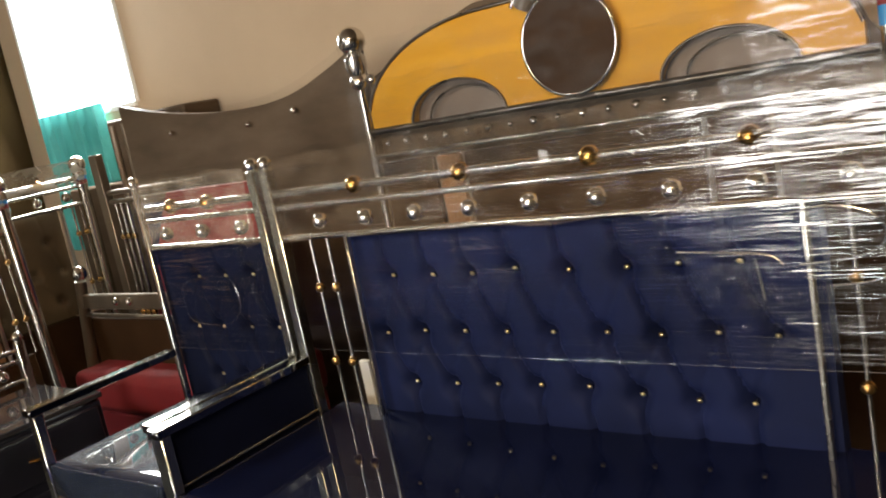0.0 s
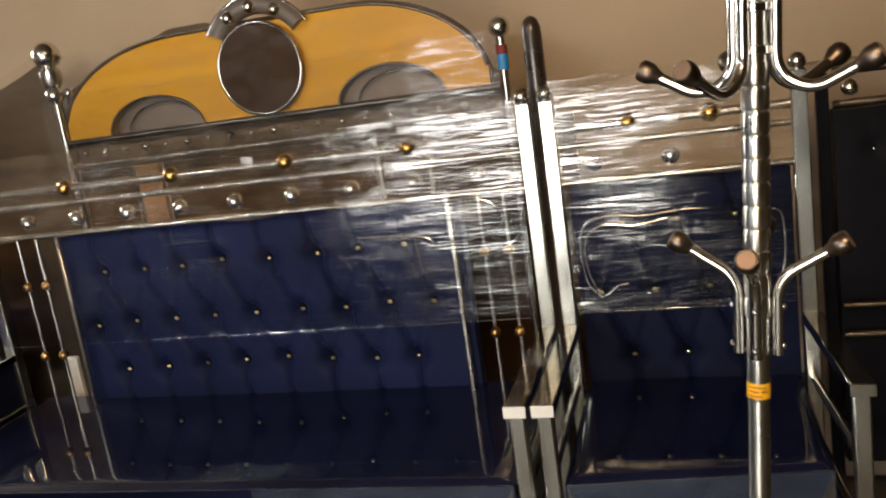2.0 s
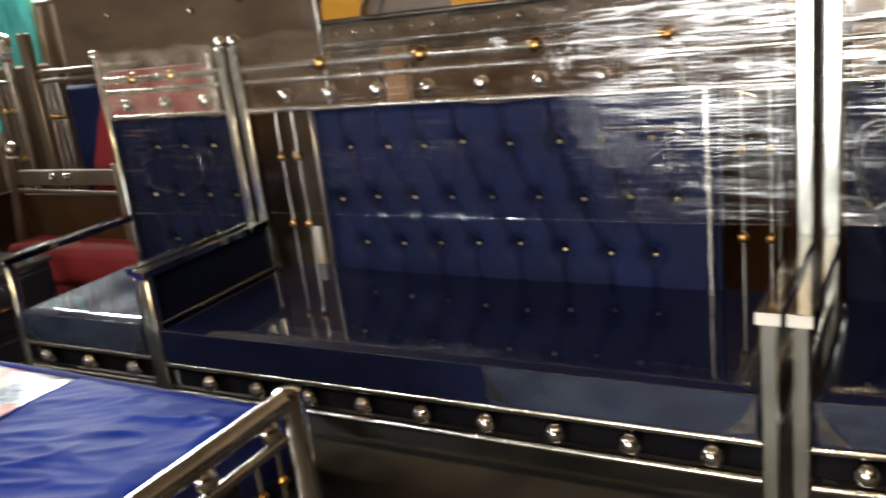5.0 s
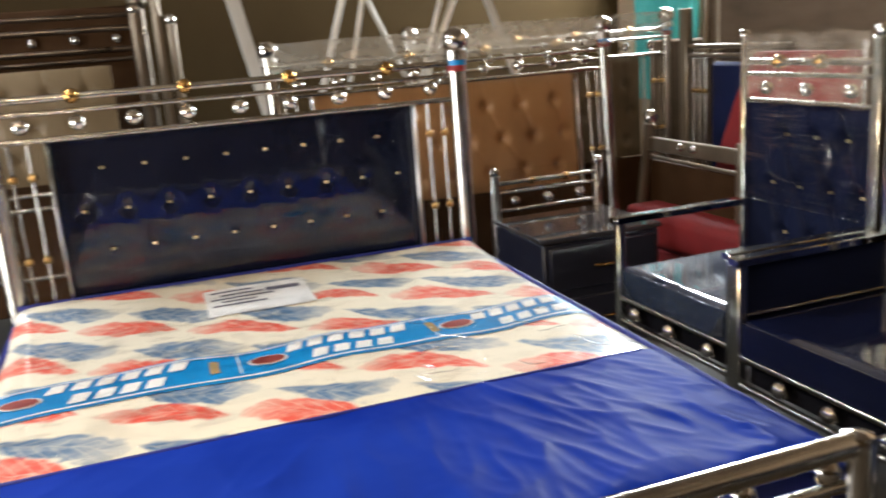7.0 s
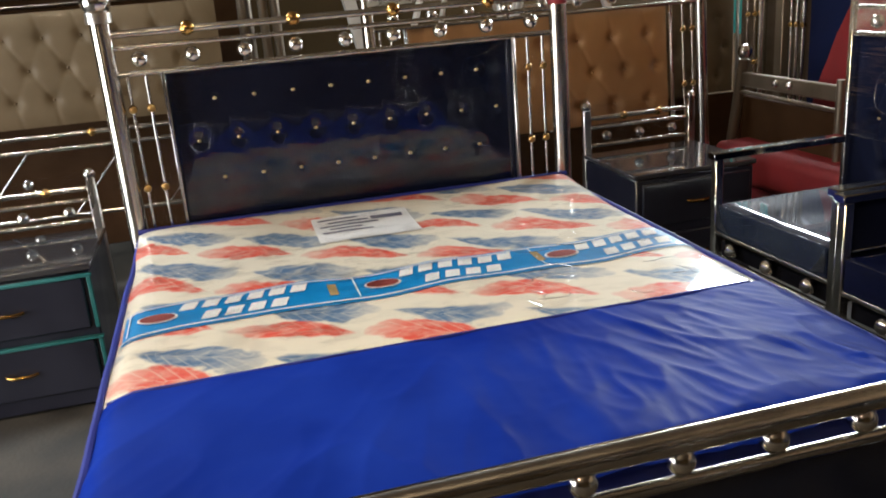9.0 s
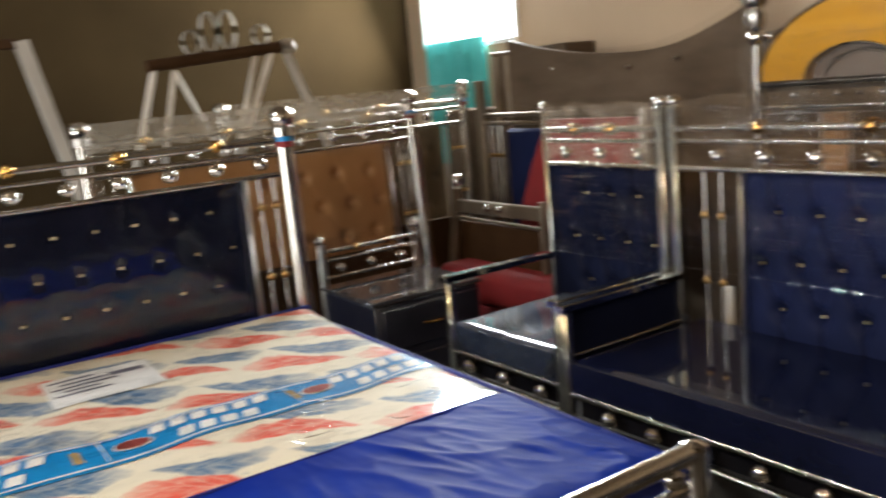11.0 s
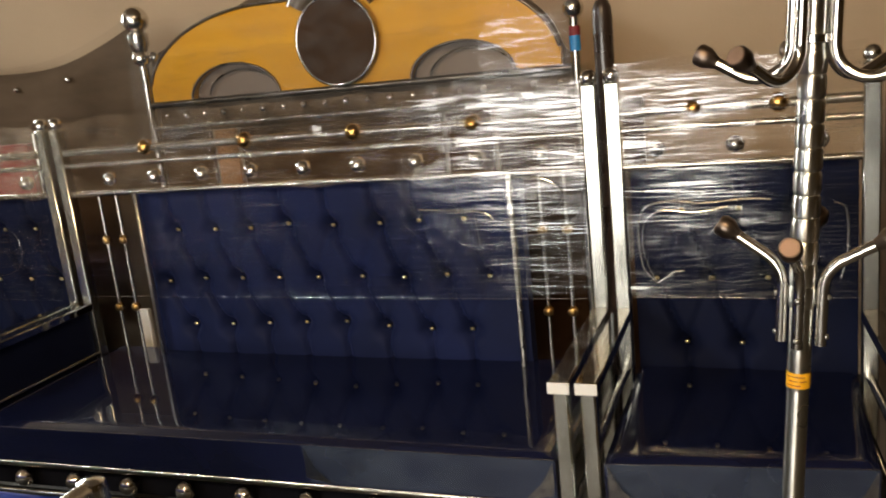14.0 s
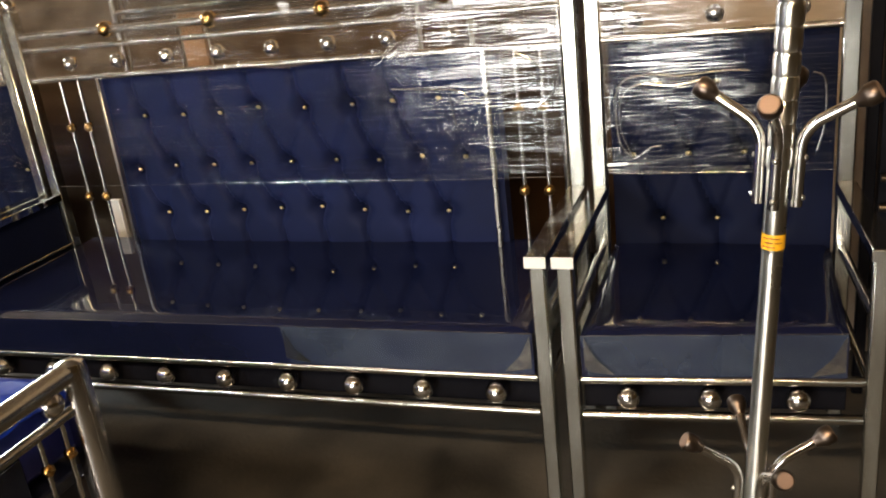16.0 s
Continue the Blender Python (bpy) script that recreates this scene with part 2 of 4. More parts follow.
def haze_material(name, share, colour=(0.62, 0.60, 0.56), spread=1.0):
    """Loose layered plastic: part clear, part milky."""
    m, nt, p = nodes_of(name)
    out = nt.nodes["Material Output"]
    tr = nt.nodes.new("ShaderNodeBsdfTransparent")
    mix = nt.nodes.new("ShaderNodeMixShader")
    p.inputs["Base Color"].default_value = (*colour, 1)
    p.inputs["Roughness"].default_value = 0.16
    n = noise_node(nt, 9, 5, (1, 1, 2))
    f = ramp(nt, n.outputs[0], [(0.38, (share * (1 - 0.5 * spread),) * 3), (0.66, (share * (1 + 0.9 * spread),) * 3)])
    bump(nt, p, n.outputs[0], 0.5 * spread, 0.02)
    link(nt, f.outputs[0], mix.inputs[0])
    link(nt, tr.outputs[0], mix.inputs[1])
    link(nt, p.outputs[0], mix.inputs[2])
    link(nt, mix.outputs[0], out.inputs[0])
    return m


HAZE = haze_material("milky_film", 0.075, (0.58, 0.45, 0.31))
SHEET = haze_material("clear_cover_sheet", 0.38, (0.6, 0.57, 0.5), 0.2)
VEIL = haze_material("thin_film_layer", 0.03, (0.5, 0.55, 0.58))
MILK = haze_material("doubled_milky_film", 0.15, (0.6, 0.52, 0.42))
FOLD = film_material("film_fold", 0.4, 0.8, (30, 30, 30), 0.2, 0.05)
# for the thin tubes that stand in for highlights on creased film
GLINT = film_material("film_crease", 0.10, 0.42, (14, 14, 60), 0.16, 0.05)
FRONT = haze_material("front_cover_film", 0.08, (0.30, 0.40, 0.52), 0.45)


def lamp_glow(name, colour, power):
    m, nt, p = nodes_of(name)
    p.inputs["Emission Color"].default_value = (*colour, 1)
    p.inputs["Emission Strength"].default_value = power
    return m


SKYGLOW = lamp_glow("bright_outdoors", (0.9, 1.0, 0.98), 6)
STREET = lamp_glow("bright_street", (1.0, 0.97, 0.9), 1.2)
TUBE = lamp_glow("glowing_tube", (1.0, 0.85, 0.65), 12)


def print_material():
    """Cream mattress ticking with lens-shaped red and blue-grey leaves in staggered rows."""
    m, nt, p = nodes_of("leaf_print_ticking")
    tc = nt.nodes.new("ShaderNodeTexCoord")
    sep = nt.nodes.new("ShaderNodeSeparateXYZ")
    warp = noise_node(nt, 4.5, 3)
    link(nt, tc.outputs["Object"], sep.inputs[0])

    def op(kind, a, b=0.0):
        q = nt.nodes.new("ShaderNodeMath")
        q.operation = kind
        for i, v in enumerate((a, b)):
            if isinstance(v, (int, float)):
                q.inputs[i].default_value = v
            else:
                link(nt, v, q.inputs[i])
        return q.outputs[0]

    w = op("MULTIPLY", op("SUBTRACT", warp.outputs[0], 0.5), 0.15)
    x, y = sep.outputs[0], sep.outputs[1]
    along = op("ADD", op("ADD", op("MULTIPLY", x, 0.47), op("MULTIPLY", y, 0.88)), op("MULTIPLY", w, 1.3))
    cross = op("ADD", op("SUBTRACT", op("MULTIPLY", x, 0.88), op("MULTIPLY", y, 0.47)), w)
    fine = noise_node(nt, 26, 4, (1.4, 1.0, 1))
    brush = op("MULTIPLY", op("SUBTRACT", fine.outputs[0], 0.5), 0.05)

    def leaves(tip, middle, way, thick):
        """Strength of one colour's leaves: a soft base, a pointed tip, pale veins."""
        row = op("ADD", op("DIVIDE", op("SUBTRACT", cross, middle), 0.29), 0.5)
        k = op("FLOOR", row)
        v = op("MULTIPLY", op("SUBTRACT", op("FRACT", row), 0.5), 0.29)
        u = op("FRACT", op("ADD", op("MULTIPLY", op("SUBTRACT", along, tip), way / 0.365), op("MULTIPLY", k, 0.46)))
        u = op("MINIMUM", op("DIVIDE", u, 0.97), 1.0)
        v = op("ADD", v, op("MULTIPLY", op("SINE", op("MULTIPLY", u, 3.6)), 0.020 * way))
        lens = op("MULTIPLY", op("MULTIPLY", op("POWER", u, 0.55), op("POWER", op("SUBTRACT", 1.0, u), 0.95)), thick * 2.75)
        rim = op("ABSOLUTE", v)
        soft = op("SUBTRACT", 1.25, u)
        d = op("SUBTRACT", op("ADD", lens, op("MULTIPLY", brush, soft)), rim)
        body = op("MINIMUM", op("MAXIMUM", op("MULTIPLY", d, 75.0), 0.0), 1.0)
        fade = op("MINIMUM", op("ADD", op("MULTIPLY", u, 2.2), 0.28), 1.0)
        vein = op("MAXIMUM", op("SUBTRACT", 1.0, op("MULTIPLY", rim, 420.0)), 0.0)
        ribs = op("POWER", op("MAXIMUM", op("SINE", op("ADD", op("MULTIPLY", u, 46.0), op("MULTIPLY", rim, 190.0))), 0.0), 9.0)
        pale = op("SUBTRACT", 1.0, op("MINIMUM", op("ADD", op("MULTIPLY", vein, 0.5), op("MULTIPLY", ribs, 0.38)), 0.6))
        return op("MULTIPLY", op("MULTIPLY", body, fade), pale)

    wash = ramp(nt, fine.outputs[0], [(0.3, (0.62,) * 3), (0.58, (1,) * 3)])
    col = None
    base = (0.86, 0.80, 0.64)
    for tip, middle, way, thick, c in ((-1.01, -1.761, 1, 0.064, (0.78, 0.09, 0.05)), (-1.32, -1.906, -1, 0.062, (0.09, 0.19, 0.34))):
        mx = nt.nodes.new("ShaderNodeMix")
        mx.data_type = "RGBA"
        f = op("MULTIPLY", leaves(tip, middle, way, thick), wash.outputs[0])
        link(nt, f, mx.inputs[0])
        if col is None:
            mx.inputs[6].default_value = (*base, 1)
        else:
            link(nt, col, mx.inputs[6])
        mx.inputs[7].default_value = (*c, 1)
        col = mx.outputs[2]
    link(nt, col, p.inputs["Base Color"])
    p.inputs["Roughness"].default_value = 0.5
    p.inputs["Coat Weight"].default_value = 0.8
    p.inputs["Coat Roughness"].default_value = 0.08
    n = noise_node(nt, 9, 4)
    bump(nt, p, n.outputs[0], 0.25, 0.02)
    return m


TICKING = print_material()


# ---- mesh helpers ----
def finish(name, bm, mat, smooth=True):
    me = bpy.data.meshes.new(name)
    bmesh.ops.recalc_face_normals(bm, faces=bm.faces)
    bm.to_mesh(me)
    bm.free()
    me.materials.append(mat)
    if smooth:
        me.shade_smooth()
        me.set_sharp_from_angle(angle=radians(40))
    return me


def part(name, bm, material, parent, label=""):
    ob = new(name, finish(name, bm, material))
    ob.parent = parent
    return tagged(ob, label)


def thing(name, m, label, category, group="", kind=""):
    ob = new(name)
    ob.matrix_world = m
    ob.empty_display_size = 0.1
    return tagged(ob, label, category, group, kind)


def solo(name, bm, material, label, category, m=None, kind=""):
    ob = new(name, finish(name, bm, material))
    if m is not None:
        ob.matrix_world = m
    return tagged(ob, label, category, "", kind)


SHARED = {}


def placed(name, key, make, material, parent, loc, label=""):
    """A piece on shared mesh data at a place of its own."""
    full = (key, material.name)
    if full not in SHARED:
        SHARED[full] = finish(name, make(), material)
    ob = new(name, SHARED[full])
    ob.parent = parent
    ob.location = loc
    return tagged(ob, label)


def box(c, s, bevel=0.0, seg=1):
    bm = bmesh.new()
    bmesh.ops.create_cube(bm, size=1)
    bmesh.ops.scale(bm, vec=s, verts=bm.verts)
    if bevel:
        bmesh.ops.bevel(bm, geom=list(bm.edges), offset=bevel, segments=seg, affect="EDGES", profile=0.5)
    bmesh.ops.translate(bm, vec=c, verts=bm.verts)
    return bm


def sweep(points, r, seg=14, bm=None, caps=True):
    """A round tube along a line of points."""
    bm = bm or bmesh.new()
    pts = [Vector(p) for p in points]
    rs = r if isinstance(r, (list, tuple)) else [r] * len(pts)
    side = None
    rings = []
    for i, p in enumerate(pts):
        d = (pts[min(i + 1, len(pts) - 1)] - pts[max(i - 1, 0)]).normalized()
        if side is None:
            side = d.orthogonal().normalized()
        side = (side - d * side.dot(d)).normalized()
        up = d.cross(side)
        rings.append([bm.verts.new(p + (side * math.cos(a) + up * math.sin(a)) * rs[i]) for a in [2 * math.pi * k / seg for k in range(seg)]])
    for a, b in zip(rings, rings[1:]):
        for k in range(seg):
            bm.faces.new((a[k], a[(k + 1) % seg], b[(k + 1) % seg], b[k]))
    if caps:
        bm.faces.new(rings[0])
        bm.faces.new(rings[-1])
    return bm


def sphere(r, squash=1.0, seg=20):
    bm = bmesh.new()
    bmesh.ops.create_uvsphere(bm, u_segments=seg, v_segments=seg // 2 + 2, radius=r)
    bmesh.ops.scale(bm, vec=(1, 1, squash), verts=bm.verts)
    return bm


def ball(name, r, material, parent, loc, label="", squash=1.0):
    return placed(name, ("ball", r, squash), lambda: sphere(r, squash), material, parent, loc, label)


def grid(nx, ny, place, thick=None):
    """A sheet of nx by ny cells, each corner from place(u, v); thick gives it a back that far along a vector."""
    bm = bmesh.new()
    rows = [[bm.verts.new(place(i / nx, j / ny)) for i in range(nx + 1)] for j in range(ny + 1)]
    for j in range(ny):
        for i in range(nx):
            bm.faces.new((rows[j][i], rows[j][i + 1], rows[j + 1][i + 1], rows[j + 1][i]))
    if thick:
        t = Vector(thick)
        rim = rows[0] + [r[-1] for r in rows[1:]] + rows[-1][-2::-1] + [r[0] for r in rows[-2:0:-1]]
        back = [bm.verts.new(v.co + t) for v in rim]
        n = len(rim)
        for k in range(n):
            bm.faces.new((rim[k], rim[(k + 1) % n], back[(k + 1) % n], back[k]))
        bm.faces.new(back)
    return bm


def tufted(x0, x1, z0, z1, y, rows, thick=0.05, depth=0.016, fold=0.009, cell=0.0085):
    """A deep-buttoned panel that faces -y: pillows between buttons, folds from button to button."""
    pts = [q for row in rows for q in row]
    segs = []
    for ra, rb in zip(rows, rows[1:]):
        for a, za in ra:
            for b, zb in sorted(rb, key=lambda q: abs(q[0] - a))[:2]:
                if abs(a - b) < 0.12:
                    segs.append((a, za, b, zb, 1.0 if b > a else 0.3))
    for row in (rows[0], rows[-1]):
        for a, za in row:
            edge = z1 if za > (z0 + z1) / 2 else z0
            segs.append((a, za, a + (0.012 if edge == z0 else -0.022), edge, 0.8))
    P, S = np.array(pts), np.array(segs)

    def place(u, v):
        x, z = x0 + (x1 - x0) * u, z0 + (z1 - z0) * v
        h = -0.010 * (1 - (2 * u - 1) ** 8) * (1 - (2 * v - 1) ** 8)
        d = np.hypot(P[:, 0] - x, P[:, 1] - z)
        h += depth * float(np.exp(-(d.min() / 0.028) ** 2))
        ax, az = S[:, 2] - S[:, 0], S[:, 3] - S[:, 1]
        t = np.clip(((x - S[:, 0]) * ax + (z - S[:, 1]) * az) / (ax * ax + az * az + 1e-9), 0, 1)
        ds = np.hypot(S[:, 0] + t * ax - x, S[:, 1] + t * az - z)
        h += fold * float((S[:, 4] * np.exp(-(ds / 0.0085) ** 2)).max())
        return (x, y + h, z)

    return grid(max(8, int((x1 - x0) / cell)), max(8, int((z1 - z0) / cell)), place, (0, thick, 0))


def film(x0, x1, z0, z1, y, amp=0.004, seed=0.0, fx=3.0, fz=28.0, nx=70, nz=50, ragged=0.008):
    def place(u, v):
        x = x0 + (x1 - x0) * u
        z = z0 + (z1 - z0) * v
        if v == 0 or v == 1:
            z += ragged * noise.noise((x * 6, seed, 3))
        d = amp * noise.noise((x * fx, seed, z * fz)) + amp * 0.8 * noise.noise((x * 12, seed + 5, z * 9))
        return (x, y + d, z)
    return grid(nx, nz, place)


def spaced(a, b, n):
    return [a + (b - a) * k / (n - 1) for k in range(n)]


def tube(name, a, b, r, material, parent, label=""):
    run = [abs(q - p) for p, q in zip(a, b)]
    if material is CHROME and max(run) > 0.9 * sum(run):
        material = TUBES["XYZ"[run.index(max(run))]]
    return part(name, sweep([a, b], r), material, parent, label)


def square_post(name, x, y, z0, z1, w, material, parent, label=""):
    return part(name, box((x, y, (z0 + z1) / 2), (w, w, z1 - z0), 0.004), POSTS if material is STEEL else material, parent, label)


def back_rails(root, xl, xr, y, z_gold, z_mid, z_ball, z_low, golds, balls, r_ball=0.024):
    """The rail with gold beads, the rail under it, the row of chrome balls and the lower rail."""
    tube("bead_rail", (xl, y, z_gold), (xr, y, z_gold), 0.0128, CHROME, root)
    tube("rail", (xl, y, z_mid), (xr, y, z_mid), 0.009, CHROME, root)
    tube("rail", (xl, y, z_low), (xr, y, z_low), 0.010, CHROME, root)
    for x in golds:
        ball("gold_bead", 0.0255, GOLD, root, (x, y - 0.006, z_gold + 0.002), "gold-plated bead")
    for x in balls:
        ball("chrome_ball", r_ball, CHROME, root, (x, y - 0.002, z_ball))


def rods(root, xs, strips, y, z0, z1, bead_z):
    for x in xs:
        tube("rod", (x, y, z0), (x, y, z1), 0.0055, CHROME, root)
        for z in bead_z:
            ball("rod_bead", 0.0155, ANTIQUE, root, (x, y - 0.002, z), "small antique-gold bead")
    for x in strips:
        part("edge_strip", box((x, y, (z0 + z1) / 2), (0.013, 0.02, z1 - z0), 0.003), STEEL, root)


def button_rows(rows):
    """Rows of buttons as points, from (height, places) or (height, places, lifts)."""
    return [[(x, r[0] + (r[2][k] if len(r) > 2 else 0)) for k, x in enumerate(r[1])] for r in rows]


def panel(root, x0, x1, z0, z1, y, rows, material, label, stud=GOLD, r=0.0078, depth=0.040, fold=0.020):
    rows = button_rows(rows)
    pad = part("back_panel", tufted(x0, x1, z0, z1, y, rows, 0.05, depth, fold), material, root, label)
    for row in rows:
        for x, z in row:
            ball("button", r, STUD if stud is GOLD else stud, pad, (x, y - 0.010 + depth * 0.78, z), "gold stud", 0.9)
    return pad


# ---- room ----
def wall(name, c, s, material, label):
    return solo(name, box(c, s), material, label, "wall", kind="structure")


solo("floor", grid(60, 50, lambda u, v: (-5.6 + 10.0 * u, -4.2 + 8.0 * v, 0.004 * noise.noise((u * 14, v * 11, 2))), (0, 0, -0.1)), CONCRETE,
     "dusty dark grey concrete shop floor", "floor", kind="structure")
north = solo("wall_north", box((0.275, 3.45, 1.55), (8.45, 0.2, 3.3)), PLASTER, "beige painted plaster wall behind the furniture", "wall", kind="structure")
for c, sz in (((-4.525, 3.45, 0.80), (1.15, 0.2, 1.8)), ((-4.525, 3.45, 2.95), (1.15, 0.2, 0.5)), ((-5.325, 3.45, 1.55), (0.45, 0.2, 3.3))):
    part("wall_piece", box(c, sz), PLASTER, north)
window = thing("window_1", pose(0, 0, 0), "glaring daylight window high in the back wall", "window", kind="structure")
for c, sz in (((-4.525, 3.435, 1.69), (1.09, 0.2, 0.03)), ((-5.085, 3.435, 2.2), (0.03, 0.2, 1.0)), ((-3.965, 3.435, 2.2), (0.03, 0.2, 1.0)), ((-4.525, 3.435, 2.685), (1.09, 0.2, 0.03))):
    part("window_frame", box(c, sz, 0.004), WHITE, window)
solo("backdrop_yard", box((-6.2, 4.2, 2.2), (6.6, 0.02, 2.8)), SKYGLOW, "glaring daylight outside the window", "backdrop", kind="structure")
wall("wall_west", (-5.42, -0.3, 1.55), (0.2, 7.7, 3.3), OLIVE, "plaster wall of the shop, darkened to olive-brown for its shade")
wall("wall_east", (4.4, -0.35, 1.55), (0.2, 7.4, 3.3), OLIVE, "plaster wall of the shop, darkened to olive-brown for its shade")
south = solo("wall_south", box((-4.05, -4.15, 1.55), (3.3, 0.2, 3.3)), OLIVE, "plaster wall beside the open shopfront, darkened to olive-brown for its shade", "wall", kind="structure")
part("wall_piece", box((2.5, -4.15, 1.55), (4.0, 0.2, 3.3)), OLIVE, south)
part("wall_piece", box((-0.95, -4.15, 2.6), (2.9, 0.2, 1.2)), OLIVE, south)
solo("backdrop_pavement", box((-1.1, -5.3, -0.03), (9, 2.05, 0.04)), STREET, "sunlit pavement outside the open shopfront", "backdrop", kind="structure")
solo("backdrop_street", box((-1.1, -6.2, 1.5), (9, 0.02, 4)), STREET, "bright street outside the open shopfront", "backdrop", kind="structure")
solo("ceiling", box((-0.6, -0.35, 3.25), (10.2, 7.8, 0.1)), CEILING, "stained brown board shop ceiling", "ceiling", kind="structure")


# fixtures made up to carry the two added fill lights
def added_tube_lamp(m, label):
    root = thing("added_tube_lamp", m, label, "lamp", "tube lamps")
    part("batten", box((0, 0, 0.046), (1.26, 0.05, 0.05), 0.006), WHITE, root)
    part("tube", sweep([(-0.6, 0, 0), (0.6, 0, 0)], 0.014), TUBE, root, "glowing tube of the added lamp")
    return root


added_tube_lamp(pose(0.5, -1.5, 3.13, 0, 0, 0), "unseen fluorescent tube lamp added under the ceiling as fill light")
added_tube_lamp(pose(-3.2, -1.8, 3.13, 0, 0, 130), "unseen fluorescent tube lamp added under the ceiling as fill light")


# ---- seating ----
def seat_unit(name, xl, xr, golds, balls, low_balls, rods_x, strips, px, rows, label, group, wraps, fronts, splay=0.0, cover=0.0, crumple=1, slim=None):
    """A steel-framed seat with square arms and legs; xl and xr are the middles of its side frames, fronts how far forward its two front legs stand."""
    cx = (xl + xr) / 2
    root = thing(name, pose(cx, 0, 0), label, "sofa" if name == "sofa" else "armchair", group)
    xl, xr = xl - cx, xr - cx
    sh = lambda xs: [x - cx for x in xs]
    yb = 2.045
    front = lambda x: fronts[0] + (fronts[1] - fronts[0]) * (x - xl) / (xr - xl)
    for x in (xl, xr):
        yf = front(x)
        xf = x + (splay if x == xr else 0.0)
        square_post("back_post", x, yb, 0, 1.292, 0.022 if slim and x == xl else 0.038, STEEL, root, "brushed square steel post")
        square_post("front_leg", xf, yf, 0, 0.671, 0.034, STEEL, root, "brushed square steel leg")
        arm = box((x, (yf - 0.028 + yb - 0.019) / 2, 0.684), (0.048, yb - yf + 0.009, 0.026), 0.003)
        for v in arm.verts:
            v.co.x += (xf - x) * (yb - v.co.y) / (yb - yf)
        part("armrest", arm, POLISHED, root, "flat steel armrest")
        if x + cx > 0:
            worn = x + cx > 0.6
            part("end_cap", box((xf, yf - 0.030, 0.684), (0.048, 0.004, 0.026), 0.001), POSTS if worn else WHITE, root, "steel end plate of the armrest" if worn else "white plastic end cap of the armrest")
        ball("post_knob", 0.022, CHROME, root, (x, yb, 1.309))
        if x + cx > -1.5:
            tube("side_rail", (xf, yf + 0.016, 0.52), (x, yb - 0.02, 0.52), 0.011, CHROME, root)
        tube("side_rail", (xf, yf + 0.016, 0.36), (x, yb - 0.02, 0.36), 0.011, CHROME, root)
    a, b = xl + 0.02, xr - 0.02
    back_rails(root, a, b, yb, 1.212, 1.168, 1.119, 1.073, sh(golds), sh(balls))
    rods(root, sh(rods_x), sh(strips), yb, 0.45, 1.075, (0.681, 0.915))
    if name == "sofa":
        part("side_panel", box((xl - 0.006, (fronts[0] + yb) / 2, 0.535), (0.018, yb - fronts[0] - 0.04, 0.268), 0.004), NAVY_SHADED, root, "navy upholstered side under the armrest, in the shaded velvet colour")
        tube("side_rail", (xl + 0.012, fronts[0] + 0.02, 0.517), (xl + 0.012, yb - 0.02, 0.517), 0.0055, CHROME, root)
    rows = [(r[0], sh(r[1]), *r[2:]) for r in rows]
    panel(root, px[0] - cx, px[1] - cx, 0.47, 1.066, 2.078, rows, NAVY if name == "sofa" else NAVY_SHADED, "deep-buttoned navy velvet back")
    for z in (0.391, 0.299):
        tube("front_rail", (a, front(a) - 0.004, z), (b + splay, front(b) - 0.004, z), 0.0115, CHROME, root)
    # added black strip that stands in for the shade under the seat
    shade_strip = box(((a + b) / 2, 0.03, 0.345), (b - a, 0.012, 0.084), 0.002)
    for v in shade_strip.verts:
        v.co.y += front(v.co.x)
    part("shade_strip", shade_strip, BLACK, root, "black strip added behind the row of balls for the shade under the seat")
    for x in sh(low_balls):
        ball("rail_ball", 0.0275, CHROME, root, (x, front(x) - 0.004, 0.346))
    w = b - a - 0.008

    def top(u, v):
        x = a + 0.004 + w * u
        y0 = front(x) - 0.012
        y = y0 + (2.098 - y0) * v
        edge = min(u * w, (1 - u) * w, v * 0.6)
        z = 0.514 - 0.012 * math.exp(-(edge / 0.012) ** 2) + 0.0025 * noise.noise((x * 2.2 + cx, y * 2.2, 4))
        return (x, y, z)
    cushion = part("seat_cushion", grid(60, 30, top, (0, 0, -0.105)), NAVY_WRAP, root, "navy seat cushion wrapped in clear plastic")
    fx = a + 0.004 + w * cover
    sheet = grid(40, 8, lambda u, v: (fx + (b - 0.006 - fx) * u + (0.02 * (1 - v) if u == 0 else 0), front(fx + (b - 0.006 - fx) * u) - 0.0155 - 0.002 * noise.noise((u * 9 + cx, v * 6, 1)), 0.405 + 0.1 * v))
    part("front_film", sheet, FRONT, cushion, "creased clear plastic over the cushion's front")
    for u0, u1 in ((b - 0.075, b - 0.008), (fx + 0.075, fx + 0.008)):
        tri = bmesh.new()
        tri.faces.new([tri.verts.new(p) for p in ((u1, front(u1) - 0.0195, 0.503), (u1, front(u1) - 0.0195, 0.42), (u0, front(u0) - 0.0185, 0.407), (u0 * 0.4 + u1 * 0.6, front(u1) - 0.021, 0.45))])
        part("film_corner", tri, FOLD, cushion, "folded corner of the plastic cover")
    for x0, x1, z0, z1, y, amp, seed in wraps:
        part("plastic_wrap", film(x0 - cx, x1 - cx, z0, z1, y, amp, seed), FILM_TOP if z0 > 1 else FILM if name == "sofa" else FILM_CROSS, root, "stretched clear plastic film in wrinkled layers")
    wx0, wx1 = a - 0.004, b + 0.004
    part("inner_layer", film(wx0, wx1, 1.07, 1.318, 2.0245, 0.003, 33 + cx, 3, 12, 50, 12, 0.02), HAZE, root, "hazy second layer of film along the top rails")
    for k in range(crumple):
        c0 = a + (b - a) * k / crumple - 0.01
